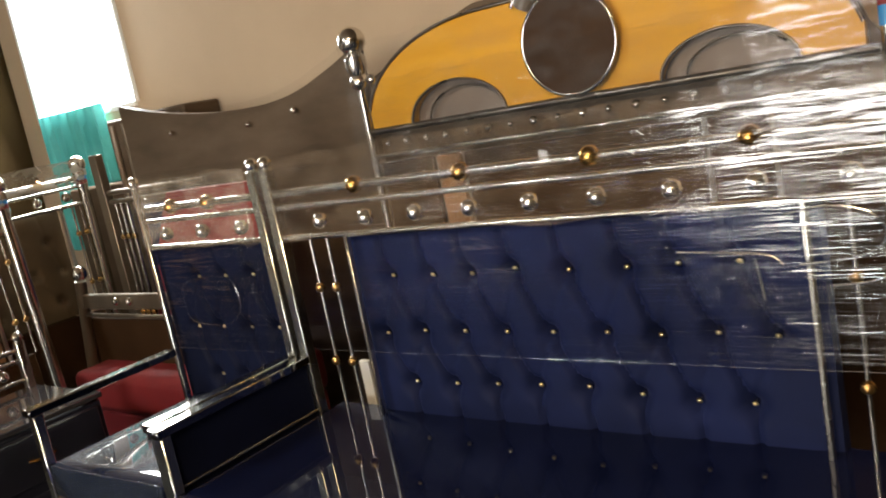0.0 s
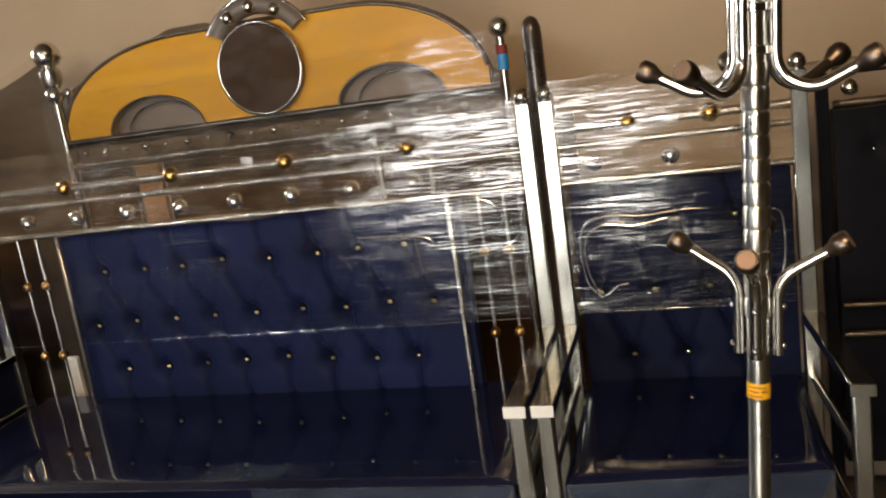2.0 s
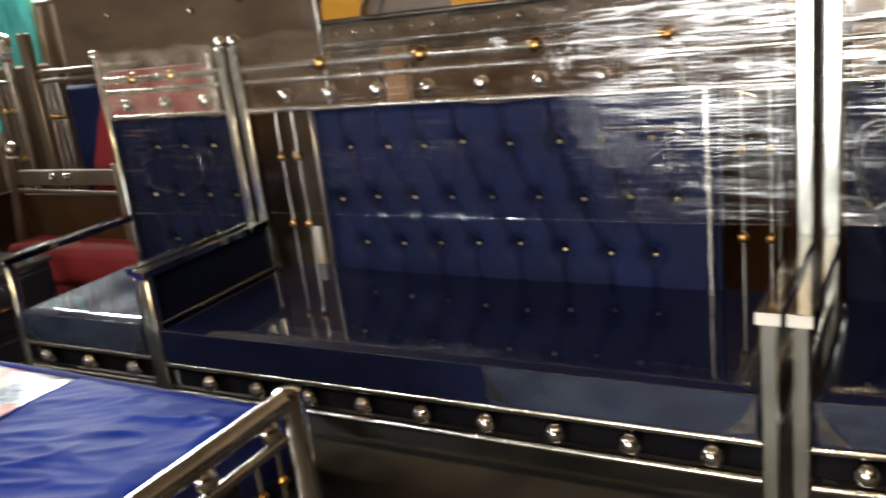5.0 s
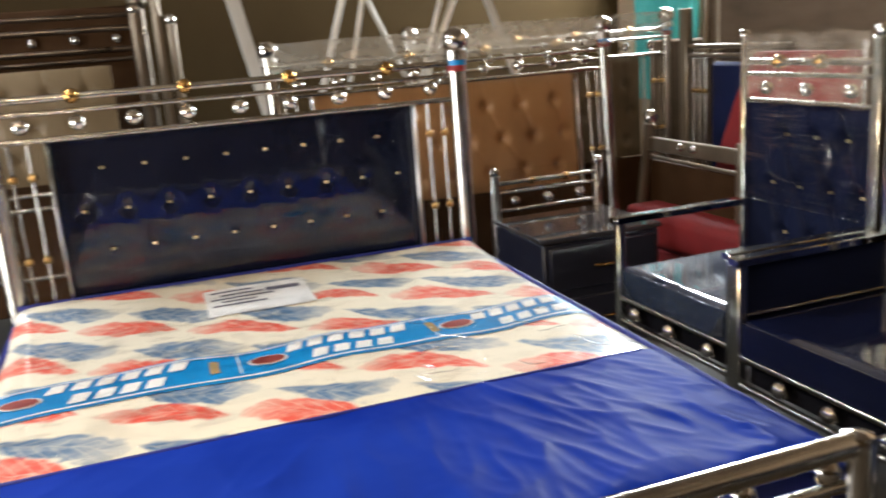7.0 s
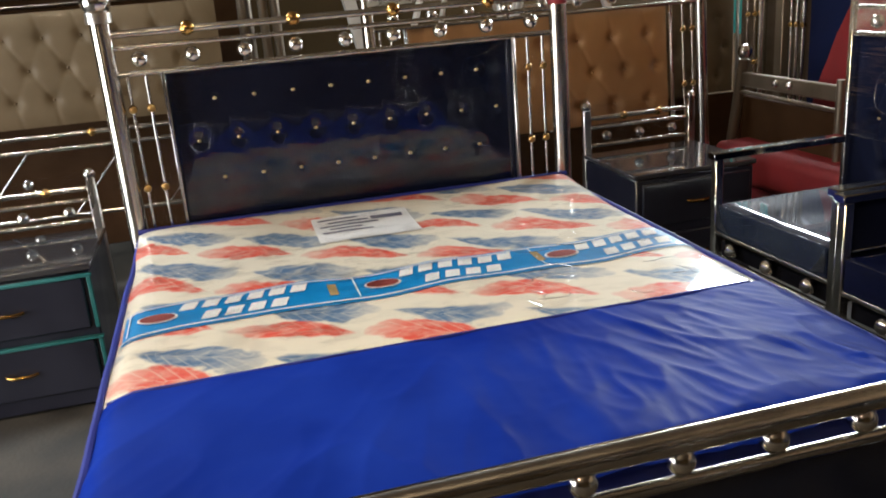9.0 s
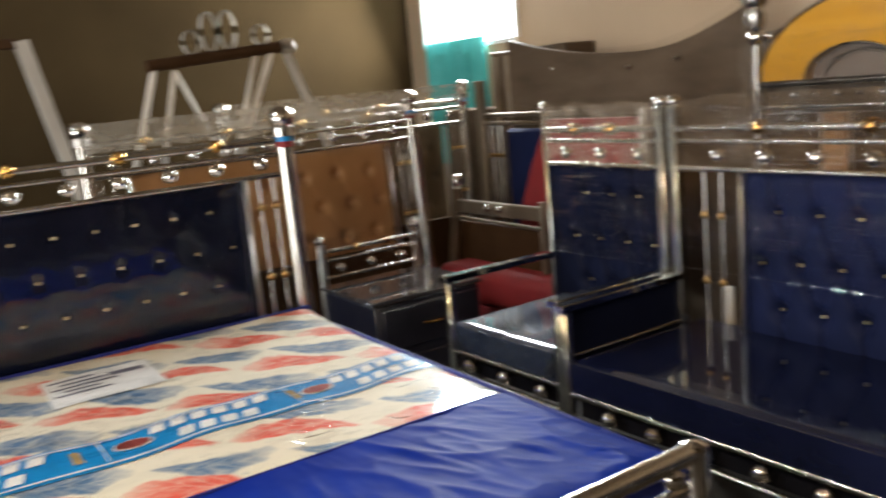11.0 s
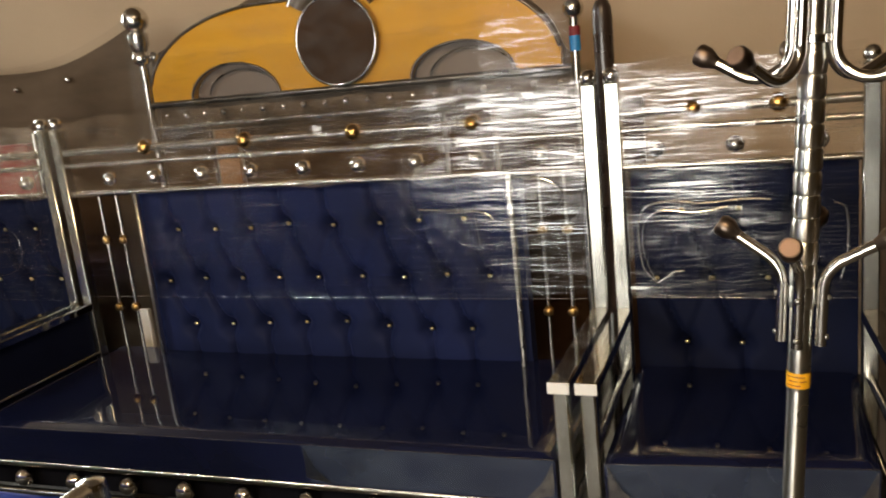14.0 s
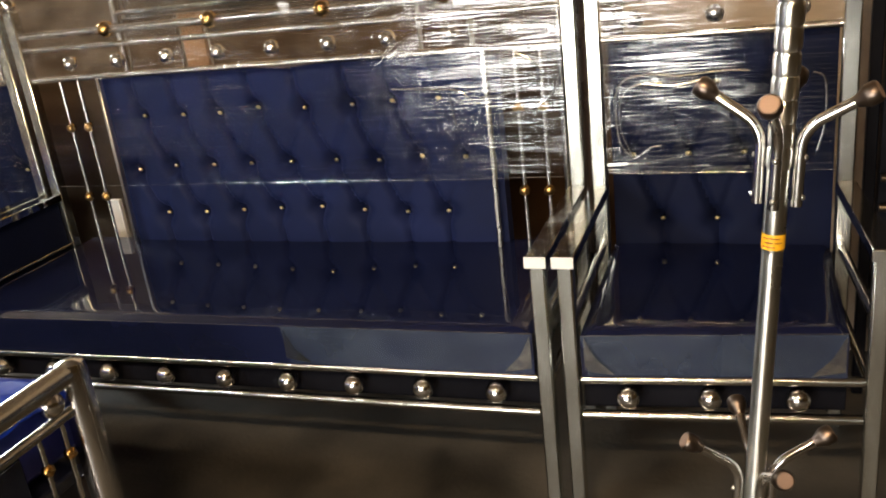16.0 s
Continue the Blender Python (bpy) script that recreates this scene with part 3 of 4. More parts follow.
        part("crumpled_wrap", film(c0, c0 + (b - a) / crumple + 0.02, 1.185, 1.335 - 0.02 * (k % 2), 2.022 - 0.012 * k % 0.03, 0.005, 50 + cx * 9 + k, 8, 15, 40, 18, 0.02), FILM_LOOSE, root, "crumpled loose plastic along the top")
    return root


SOFA = seat_unit("sofa", -1.527, 0.246, (-1.173, -0.802, -0.435, -0.073), spaced(-1.34, 0.108, 9), spaced(-1.343, 0.124, 9),
          (-1.402, -1.332, 0.096, 0.165), (-1.252, 0.012), (-1.285, 0.03),
          [(0.935, (-1.149, -1.003, -0.868, -0.729, -0.572, -0.415, -0.287, -0.147), (-0.003, -0.005, -0.005, 0.006, -0.003, -0.001, 0.004, 0.005)),
           (0.766, (-1.215, -1.071, -0.928, -0.79, -0.648, -0.494, -0.354, -0.216, -0.084), (-0.011, -0.001, -0.001, 0.0, 0.001, 0.003, -0.001, 0.007, 0.002)),
           (0.605, (-1.14, -0.993, -0.851, -0.713, -0.569, -0.425, -0.284, -0.154), (0.001, 0.002, 0.008, 0.013, 0.017, 0.005, -0.002, 0.0))],
          "three-seat steel sofa with navy buttoned back in plastic wrap", "sofa set",
          [(-1.50, 0.225, 0.725, 1.085, 2.020, 0.0009, 1.0), (-1.50, 0.225, 1.086, 1.29, 2.020, 0.0016, 4.0)], (1.484, 1.527), 0.0, 0.63, 3)
CHAIR = seat_unit("armchair", 0.306, 0.903, (0.505, 0.701), spaced(0.41, 0.79, 3), (0.428, 0.604, 0.785), (), (), (0.335, 0.88),
          [(0.946, (0.46, 0.602, 0.745)), (0.760, (0.388, 0.531, 0.67, 0.81)), (0.580, (0.462, 0.603, 0.745))],
          "steel armchair with navy buttoned back in plastic wrap", "sofa set",
          [(0.33, 0.885, 0.73, 1.085, 2.020, 0.0008, 9.0), (0.33, 0.885, 1.086, 1.30, 2.020, 0.0016, 12.0)], (1.527, 1.588), 0.03)
CHAIR_L = seat_unit("armchair", -2.225, -1.588, (-2.03, -1.83), spaced(-2.10, -1.70, 3), spaced(-2.12, -1.70, 3), (), (), (-2.245, -1.615),
          [(0.95, (-2.05, -1.905, -1.76)), (0.765, (-2.12, -1.98, -1.83, -1.69)), (0.585, (-2.05, -1.905, -1.76))],
          "steel armchair with navy buttoned back in plastic wrap", "sofa set",
          [(-2.2, -1.61, 0.71, 1.30, 2.020, 0.003, 17.0)], (1.495, 1.51), slim=True)


# thick folds and welts in the plastic wrap
def welt(root, pts, r=0.003):
    cx = root.location.x
    smooth = []
    for a, b, c, d in zip([pts[0]] + pts[:-2], pts[:-1], pts[1:], pts[2:] + [pts[-1]]):
        for k in range(6):
            t = k / 6
            smooth.append([0.5 * (2 * q + (r_ - p) * t + (2 * p - 5 * q + 4 * r_ - s_) * t * t + (3 * q - p - 3 * r_ + s_) * t ** 3) for p, q, r_, s_ in zip(a, b, c, d)])
    smooth.append(pts[-1])
    part("film_welt", sweep([(x - cx, 2.012, z) for x, z in smooth], r, 8), FOLD, root, "bright fold in the plastic wrap")


welt(SOFA, [(-0.02, 1.052), (0.06, 1.066), (0.135, 1.05), (0.165, 1.005), (0.13, 0.968), (0.06, 0.955), (0.0, 0.95)])
welt(SOFA, [(0.06, 0.905), (0.14, 0.915), (0.2, 0.955), (0.225, 1.02)])
welt(SOFA, [(-0.25, 0.985), (-0.16, 0.98), (-0.06, 0.972), (-0.03, 0.95)])
welt(SOFA, [(-0.085, 0.965), (-0.08, 0.92), (-0.075, 0.875)])
welt(CHAIR, [(0.40, 0.77), (0.365, 0.82), (0.36, 0.93), (0.385, 0.975), (0.45, 0.985), (0.52, 0.978), (0.62, 0.985), (0.68, 0.982)])
welt(CHAIR, [(0.40, 0.77), (0.37, 0.85), (0.375, 0.93), (0.42, 0.962), (0.5, 0.955), (0.58, 0.968)])
welt(CHAIR, [(0.40, 0.77), (0.425, 0.785), (0.445, 0.80), (0.47, 0.803)])
welt(CHAIR, [(0.82, 0.97), (0.848, 0.95), (0.85, 0.85), (0.835, 0.78)])
welt(CHAIR_L, [(-1.98, 0.96), (-2.04, 0.93), (-2.045, 0.83), (-1.95, 0.80), (-1.82, 0.81), (-1.76, 0.86), (-1.77, 0.95), (-1.86, 0.97), (-1.98, 0.96)], 0.0009)

for root, x0, x1, z in ((SOFA, -1.49, 0.215, 0.7255), (CHAIR, 0.335, 0.88, 0.7305), (CHAIR_L, -2.19, -1.62, 0.7105)):
    welt(root, [(x, z + 0.002 * noise.noise((x * 5, z, 2))) for x in spaced(x0, x1, 9)], 0.0008)


def glint_lines(root, name, count, seed, xs, zs, length, slant, y, r=0.0007, hole=None, wander=0.3, lean=2.0):
    """Thin tubes that model the highlights on creases in the stretched film, thicker on the ground towards the end of
    xs.
    """
    rng = random.Random(seed)
    cx = root.location.x
    bm = bmesh.new()
    for k in range(count):
        x = xs[0] + (xs[1] - xs[0]) * rng.random() ** (1 / lean)
        z = rng.uniform(*zs)
        if hole and ((x - hole[0]) / hole[2]) ** 2 + ((z - hole[1]) / hole[3]) ** 2 < 1:
            continue
        n = length * rng.uniform(0.25, 1.0)
        a = radians(slant) + rng.gauss(0, wander * 0.12)
        bow = rng.gauss(0, wander * 0.012)
        q = r * rng.uniform(0.5, 1.25)
        pts = []
        for u in (-0.5, -0.2, 0.15, 0.5):
            px = min(max(x + n * u * math.cos(a), xs[0] - 0.05), xs[1])
            pts.append((px - cx, y + 0.002 * rng.random(), z + n * u * math.sin(a) + bow * (1 - 4 * u * u)))
        if pts[-1][0] - pts[0][0] > 0.008:
            sweep(pts, [q * 0.3, q, q, q * 0.3], 4, bm)
    tagged(part(name, bm, GLINT, root, "thin tubes modelled as highlights along creases in the clear film"), "thin tubes modelled as highlights along creases in the clear film", kind="stuff")


glint_lines(SOFA, "film_glint_lines", 230, 3, (-0.55, 0.222), (0.735, 1.06), 0.15, 0.3, 2.016, 0.00065, None, 0.12, 2.8)
glint_lines(SOFA, "film_glint_lines", 60, 4, (-1.22, 0.0), (0.735, 1.05), 0.26, 0.3, 2.016, 0.00045, None, 0.08, 1.2)
glint_lines(SOFA, "film_glint_lines", 110, 5, (-0.70, 0.222), (1.085, 1.285), 0.10, 0, 2.014, 0.0006, None, 0.7, 2.2)
glint_lines(CHAIR, "film_glint_lines", 140, 6, (0.40, 0.80), (0.735, 0.965), 0.13, 7, 2.015, 0.00065, (0.40, 0.87, 0.055, 0.085), 0.12, 1.0)
glint_lines(CHAIR, "film_glint_lines", 110, 7, (0.325, 0.885), (1.085, 1.30), 0.09, 3, 2.014, 0.0006, None, 1.0, 0.8)
glint_lines(CHAIR_L, "film_glint_lines", 60, 8, (-2.19, -1.62), (1.17, 1.31), 0.12, 9, 2.012, 0.0008, None, 1.6, 1.0)
glint_lines(CHAIR_L, "film_glint_lines", 45, 9, (-1.78, -1.61), (0.78, 1.05), 0.07, 2, 2.012, 0.0008, None, 0.8, 2.0)
# sparkle on the cushions' front edges, modelled as a thin glossy line
for root, (xa, xb), fr in ((SOFA, (-1.50, 0.22), (1.484, 1.527)), (CHAIR, (0.33, 0.88), (1.527, 1.588)), (CHAIR_L, (-2.2, -1.61), (1.495, 1.51))):
    cx = root.location.x
    edge = [(x - cx, fr[0] + (fr[1] - fr[0]) * (x - xa) / (xb - xa) - 0.0125 + 0.0015 * noise.noise((x * 14, 2, 1)), 0.5045 + 0.0012 * noise.noise((x * 9, 5, 1))) for x in spaced(xa, xb, 60)]
    part("edge_highlight", sweep(edge, [0.0009 + 0.0007 * noise.noise((x * 25, 3, 8)) for x in spaced(xa, xb, 60)], 6), FOLD, root, "highlight modelled as a thin line along the cushion's plastic edge")
part("loose_cover", film(-0.30, 0.30, 1.08, 1.31, 2.016, 0.006, 71.0, 4, 8, 40, 24), MILK, CHAIR_L, "milky loose plastic over the top rails")
solo("plank", box((-1.44, 2.2, 0.31), (0.042, 0.02, 0.62), 0.003), WHITE, "short white plank standing behind the sofa", "plank")


# ---- coat stand ----
stand = thing("coat_stand", pose(0.673, 1.15, 0, 0, 2.8, 0), "chromed steel coat stand with three tiers of hooks", "coat stand")
part("lower_pole", sweep([(0, 0, 0.02), (0, 0, 0.855)], 0.0162, 28), SHAFT, stand)
part("sleeve", sweep([(0, 0, 0.853), (0, 0, 0.855), (0, 0, 0.985), (0, 0, 0.99)], [0.0162, 0.0172, 0.0172, 0.016], 28), SHAFT, stand, "plain steel sleeve above the joint")
zz, rr = [], []
for k in range(11):
    z = 0.985 + k * 0.0345
    zz += [z, z + 0.0025, z + 0.006, z + 0.0285, z + 0.032]
    rr += [0.0172, 0.0186, 0.0196, 0.0196, 0.0186]
part("ringed_pole", sweep([(0, 0, z) for z in zz], rr, 28), SHAFT, stand, "chrome pole with turned rings")
part("upper_pole", sweep([(0, 0, 1.36), (0, 0, 1.80)], 0.0175, 28), SHAFT, stand)
for z in (1.372, 1.43):
    part("collar", sweep([(0, 0, z), (0, 0, z + 0.002), (0, 0, z + 0.012), (0, 0, z + 0.014)], [0.0175, 0.0205, 0.0205, 0.0175], 24), CHROME, stand)
sticker = part("sticker", sweep([(0, 0, 0.858), (0, 0, 0.883)], 0.0176, 24, caps=False), ORANGE, stand, "orange paper sticker")
for z, a0, a1 in ((0.877, -150, -60), (0.870, -140, -95), (0.870, -85, -50), (0.863, -150, -80)):
    part("sticker_mark", sweep([(0.0176 * math.cos(radians(a)), 0.0176 * math.sin(radians(a)), z) for a in spaced(a0, a1, 8)], 0.0009, 6), MAROON, sticker)


def hook_tip(h, end, e, r=0.0165):
    """A cup-shaped knob on the end of a hook with a flat copper-coloured face."""
    part("tip", sweep([end + e * q for q in (-0.012, -0.006, 0.0, 0.006, 0.019, 0.0225)], [0.0088, 0.0105, r * 0.84, r, r, r * 0.86], 16), BRONZE, h, "dark bronzed knob")
    part("knob_cap", sweep([end + e * 0.0222, end + e * 0.0237], [r * 0.80, r * 0.74], 18), COPPER, h, "flat copper-coloured end")


def hook(root, z, turn, out=0.090, drop=0.088, bend=58, r=0.055):
    """A rod riveted upright to the pole that bends outwards to a knob."""
    d = Vector((math.cos(turn), math.sin(turn), 0))
    base = d * 0.0285
    up = Vector((0, 0, 1))
    pts = [base + up * (z - drop), base + up * (z - drop * 0.5)]
    for k in range(9):
        a = radians(bend) * k / 8
        pts.append(base + d * (r * (1 - math.cos(a))) + up * (z + r * math.sin(a)))
    e = (d * math.sin(radians(bend)) + up * math.cos(radians(bend))).normalized()
    pts.append(pts[-1] + e * (out - 0.03))
    h = part("hook_arm", sweep(pts, 0.0086, 14), CHROME, root)
    hook_tip(h, pts[-1], e)
    for dz in (-drop + 0.014, -0.012):
        ball("rivet", 0.0048, STEEL, h, tuple(base + d * 0.0072 + up * (z + dz)))


def j_hook(root, z, turn, top, tip=0.05, r=0.047):
    """A rod that comes down the pole, swings out under itself and rises to a knob."""
    d = Vector((math.cos(turn), math.sin(turn), 0))
    base = d * 0.0285
    up = Vector((0, 0, 1))
    pts = [base + up * top, base + up * (z + r + 0.04)]
    for k in range(13):
        a = radians(118) * k / 12
        pts.append(base + d * (r * (1 - math.cos(a))) + up * (z + r - r * math.sin(a)))
    e = (d * math.sin(radians(118)) - up * math.cos(radians(118))).normalized()
    pts.append(pts[-1] + e * tip)
    h = part("hook_arm", sweep(pts, 0.0088, 14), CHROME, root)
    hook_tip(h, pts[-1], e)


for k in range(4):
    hook(stand, 1.016, radians(-101 + 90 * k))
    hook(stand, 0.425, radians(-72 + 90 * k))
for a in (-128, -16, 36, 100, 170):
    j_hook(stand, 1.325, radians(a), 1.54)
for k in range(3):
    a = radians(30 + 120 * k)
    part("foot", sweep([(0, 0, 0.12), (0.1 * math.cos(a), 0.1 * math.sin(a), 0.05), (0.24 * math.cos(a), 0.24 * math.sin(a), 0.012)], 0.011), CHROME, stand)


# ---- the large bed ----
def bed_head(root, half, z_ball, rows, material, label, z_gold, z_mid, z_row, z_low, golds, balls, rods_x, strips, px, r_post=0.034, r_knob=0.050, z0=0.0, pz0=0.45, depth=0.0022, fold=0.0004, rise=0.0):
    for x in (-half, half):
        z_ball = z_ball + rise * (1 if x < 0 else -1)
        tube("head_post", (x, 0, z0), (x, 0, z_ball - r_knob * 0.8), r_post, CHROME, root)
        ball("post_knob", r_knob, CHROME, root, (x, 0, z_ball))
        part("collar", sweep([(x, 0, z_ball - r_knob - 0.02), (x, 0, z_ball - r_knob * 0.72)], r_post * 1.25, 18), STEEL, root)
    part("tape", sweep([(half, 0, z_ball - r_knob - 0.062), (half, 0, z_ball - r_knob - 0.04)], r_post + 0.0012, 18, caps=False), RED, root, "red tape")
    part("tape", sweep([(half, 0, z_ball - r_knob - 0.04), (half, 0, z_ball - r_knob - 0.021)], r_post + 0.0012, 18, caps=False), AZURE, root, "blue tape")
    back_rails(root, -half, half, 0, z_gold, z_mid, z_row, z_low, golds, balls, 0.027)
    rods(root, rods_x, strips, 0, pz0, z_low, (0.76, 1.037))
    panel(root, px[0], px[1], pz0, z_low - 0.008, 0.03, rows, material, label, GOLD if fold < 0.002 else material, 0.008, depth, fold)


BED = pose(-2.6, 0.225, 0, 0, 0, 90)
bed = thing("bed", BED, "chromed steel double bed with navy buttoned headboard", "bed")
o = 0.225
bed_head(bed, 0.812, 1.37, [(1.045, spaced(-0.256 - o, 0.709 - o, 8)), (0.90, spaced(-0.331 - o, 0.78 - o, 9)), (0.762, spaced(-0.262 - o, 0.705 - o, 8))],
         INDIGO, "deep-buttoned dark navy headboard", 1.288, 1.243, 1.203, 1.155,
         spaced(-0.311 - o, 0.762 - o, 4), spaced(-0.481 - o, 0.926 - o, 9), (-0.53 - o, -0.47 - o, 0.91 - o, 0.97 - o), (-0.415 - o, 0.853 - o), (-0.42 - o, 0.86 - o), rise=0.028)
part("plastic_wrap", film(-0.80, 0.80, 0.6, 1.15, -0.015, 0.0012, 40.0, 2.0, 3.0), FILM_FLAT, bed, "taut clear plastic over the headboard")
fy = -2.03
for x in (-0.80, 0.76):
    part("foot_post", sweep([(x, fy, 0), (x, fy, 0.655), (x, fy, 0.668), (x, fy, 0.674)], [0.031, 0.031, 0.027, 0.012], 20), CHROME, bed)
tube("foot_rail", (-0.80, fy, 0.650), (0.76, fy, 0.650), 0.0235, CHROME, bed)
tube("foot_rail", (-0.80, fy, 0.575), (0.76, fy, 0.575), 0.012, CHROME, bed)
tube("foot_rail", (-0.80, fy, 0.25), (0.76, fy, 0.25), 0.014, CHROME, bed)
for x in spaced(-0.70, 0.69, 9):
    ball("foot_ball", 0.026, CHROME, bed, (x, fy, 0.614))
for x in (-0.74, -0.68, 0.64, 0.70):
    tube("rod", (x, fy, 0.25), (x, fy, 0.575), 0.0055, CHROME, bed)
    ball("rod_bead", 0.013, GOLD, bed, (x, fy - 0.002, 0.50))
    ball("rod_bead", 0.013, GOLD, bed, (x, fy - 0.002, 0.33))
part("foot_panel", box((-0.02, fy + 0.02, 0.41), (1.24, 0.03, 0.30), 0.006), INDIGO, bed, "dark navy foot panel")
# unseen rails, coloured dark so that the chair legs mirror less light
for x in (-0.80, 0.76):
    part("side_rail", box((x, fy / 2, 0.36), (0.035, -fy, 0.10), 0.005), POLE, bed, "unseen side rail, made dark for the reflections in the chair legs")
part("slat_deck", box((0, fy / 2, 0.425), (1.5, -fy - 0.06, 0.03), 0.005), CABINET, bed)

# mattress: foam block, ticking, satin end and printed band
mattress = thing("mattress", pose(0, 0, 0), "foam mattress in leaf-print ticking and blue satin under clear plastic", "mattress")
MX0, MX1, MY0, MY1, MZ = -2.565, -0.615, -0.585, 1.035, 0.604


def dome(x, y):
    e = min(x - MX0, MX1 - x, y - MY0, MY1 - y)
    rise = min(max((-1.9 - x) / 0.66, 0.0), 1.0)
    return MZ + 0.028 * rise * rise - 0.03 * math.exp(-(max(e, 0) / 0.03) ** 1.5)


part("foam_core", box(((MX0 + MX1) / 2, (MY0 + MY1) / 2, 0.515), (MX1 - MX0 - 0.01, MY1 - MY0 - 0.01, 0.12), 0.02), PIPING, mattress, "blue fabric sides")


def ticking(u, v):
    x, y = MX0 + (-1.23 - MX0) * u, MY0 + (MY1 - MY0) * v
    return (x, y, dome(x, y) + 0.004 * noise.noise((x * 5, y * 5, 1)))


def satin(u, v):
    x, y = -1.23 + (MX1 + 1.23) * u, MY0 + (MY1 - MY0) * v
    near = min(max((y - 0.1) / 0.8, 0.0), 1.0)
    far, turn = math.hypot(x + 2.0, y - 0.35), math.atan2(y - 0.35, x + 2.0)
    ridge = lambda p: (1 - abs(noise.noise(p))) ** 4
    fold = 0.005 * noise.noise((x * 3 + y * 2.5, (y - x) * 5, 3)) + 0.009 * ridge((far * 3.0, turn * 7.0, 12))
    fold += (0.35 + 0.65 * near) * 0.008 * ridge((far * 4.2 + 3, turn * 15.0, 7)) + near * 0.004 * ridge((far * 6, turn * 31.0, 9))
    fold += 0.0012 * noise.noise((x * 26, y * 26, 5))
    return (x, y, dome(x, y) + 0.003 + fold * (0.35 + 0.65 * u))


part("ticking", grid(60, 80, ticking), TICKING, mattress, "cream ticking printed with red and blue leaves")
part("plastic_cover", grid(70, 90, lambda u, v: (ticking(u, v)[0], ticking(u, v)[1], ticking(u, v)[2] + 0.007 + 0.0022 * noise.noise((u * 16, v * 9, 4)) + 0.0015 * noise.noise((u * 40, v * 24, 8)))), FILM_COVER, mattress, "clear crackling plastic over the print")
part("satin_end", grid(90, 220, satin), SATIN, mattress, "wrinkled royal blue satin")
for y in (MY0, MY1):
    part("piping", sweep([(x, y + 0.004 * noise.noise((x * 4, y, 1)), 0.578) for x in spaced(MX0, MX1, 40)], 0.010, 8), PIPING, mattress)
part("piping", sweep([(MX0, y, 0.612) for y in spaced(MY0, MY1, 30)], 0.010, 8), PIPING, mattress)
part("hem", sweep([(-1.23, y, dome(-1.23, y) + 0.004) for y in spaced(MY0 + 0.02, MY1 - 0.02, 30)], 0.005, 8), PIPING, mattress)


def wob(y):
    return math.sin(y * 10.5 + 0.8) + 0.55 * math.sin(y * 19.0)


def lay(x0, x1, y0, y1, lift, nx=4, ny=6, wave=0.0):
    def place(u, v):
        x, y = x0 + (x1 - x0) * u, y0 + (y1 - y0) * v
        return (x + wave * wob(y), y, dome(x, y) + 0.004 * noise.noise((x * 5, y * 5, 1)) + lift)
    return grid(nx, ny, place)


WV = 0.011


def slanted(x0, x1, y0, y1, lift):
    def place(u, v):
        x, y = x0 + (x1 - x0) * u, y0 + (y1 - y0) * v - 0.014 * u
        return (x + WV * wob(y), y, dome(x, y) + 0.004 * noise.noise((x * 5, y * 5, 1)) + lift)
    return grid(2, 2, place)


rng = random.Random(5)
for k in range(16):
    x, y = rng.uniform(-1.75, -1.3), rng.uniform(0.35, 0.95)
    a, pts = rng.uniform(-0.5, 0.9), []
    for q in range(7):
        pts.append((x, y, dome(x, y) + 0.011))
        a += rng.uniform(-0.7, 0.7)
        x, y = min(x + 0.016 * math.cos(a), -1.26), min(y + 0.022 * math.sin(a + 0.4), 1.0)
    part("film_crease", sweep(pts, [0.0004, 0.0011, 0.0014, 0.0011, 0.0014, 0.001, 0.0004], 6), FOLD, mattress, "sharp crease in the clear plastic")
band = part("printed_band", lay(-1.765, -1.562, MY0 + 0.02, MY1 - 0.02, 0.0025, 8, 60, WV), AZURE, mattress, "bright blue printed band")
for x0, x1 in ((-1.752, -1.744), (-1.583, -1.575)):
    part("band_line", lay(x0, x1, MY0 + 0.02, MY1 - 0.02, 0.0045, 1, 60, WV), WHITE, band)
for yc in (-0.24, 0.352, 0.878):
    for n, x0, x1, w in ((6, -1.738, -1.684, 0.35), (4, -1.655, -1.600, 0.235)):
        for k in range(n):
            y0 = yc - w / 2 + k * w / n
            if y0 + w / n * 0.70 > MY1 - 0.02:
                continue
            part("letter_bar", slanted(x0, x1, y0, y0 + w / n * 0.70, 0.0045), WHITE, band)
    for rx, ry, lift, mt in ((0.034, 0.052, 0.0045, WHITE), (0.028, 0.045, 0.006, MAROON)):
        part("emblem", grid(16, 3, lambda u, v: (-1.665 + WV * wob(yc - 0.24) + rx * v * math.cos(6.2832 * u), yc - 0.24 + ry * v * math.sin(6.2832 * u), dome(-1.665, yc - 0.24) + 0.004 * noise.noise((-1.665 * 5, (yc - 0.24) * 5, 1)) + lift)), mt, band)
    if yc + 0.228 < MY1:
        part("emblem", lay(-1.71, -1.625, yc + 0.205, yc + 0.228, 0.0045, 3, 3, WV), GOLDINK, band)
    part("band_line", lay(-1.745, -1.58, yc - 0.315, yc - 0.311, 0.0045, 4, 1), WHITE, band)
paper = part("paper_label", lay(-2.37, -2.10, 0.0, 0.335, 0.004, 6, 6), WHITE, mattress, "white paper label")
for k in range(5):
    part("ink_bar", lay(-2.34 + 0.035 * k, -2.325 + 0.035 * k, 0.02 + 0.03 * (k % 2), 0.16 + 0.03 * (k % 3), 0.006, 1, 2), INK, paper)
part("ink_bar", lay(-2.32, -2.285, 0.20, 0.31, 0.006, 1, 2), INK, paper)


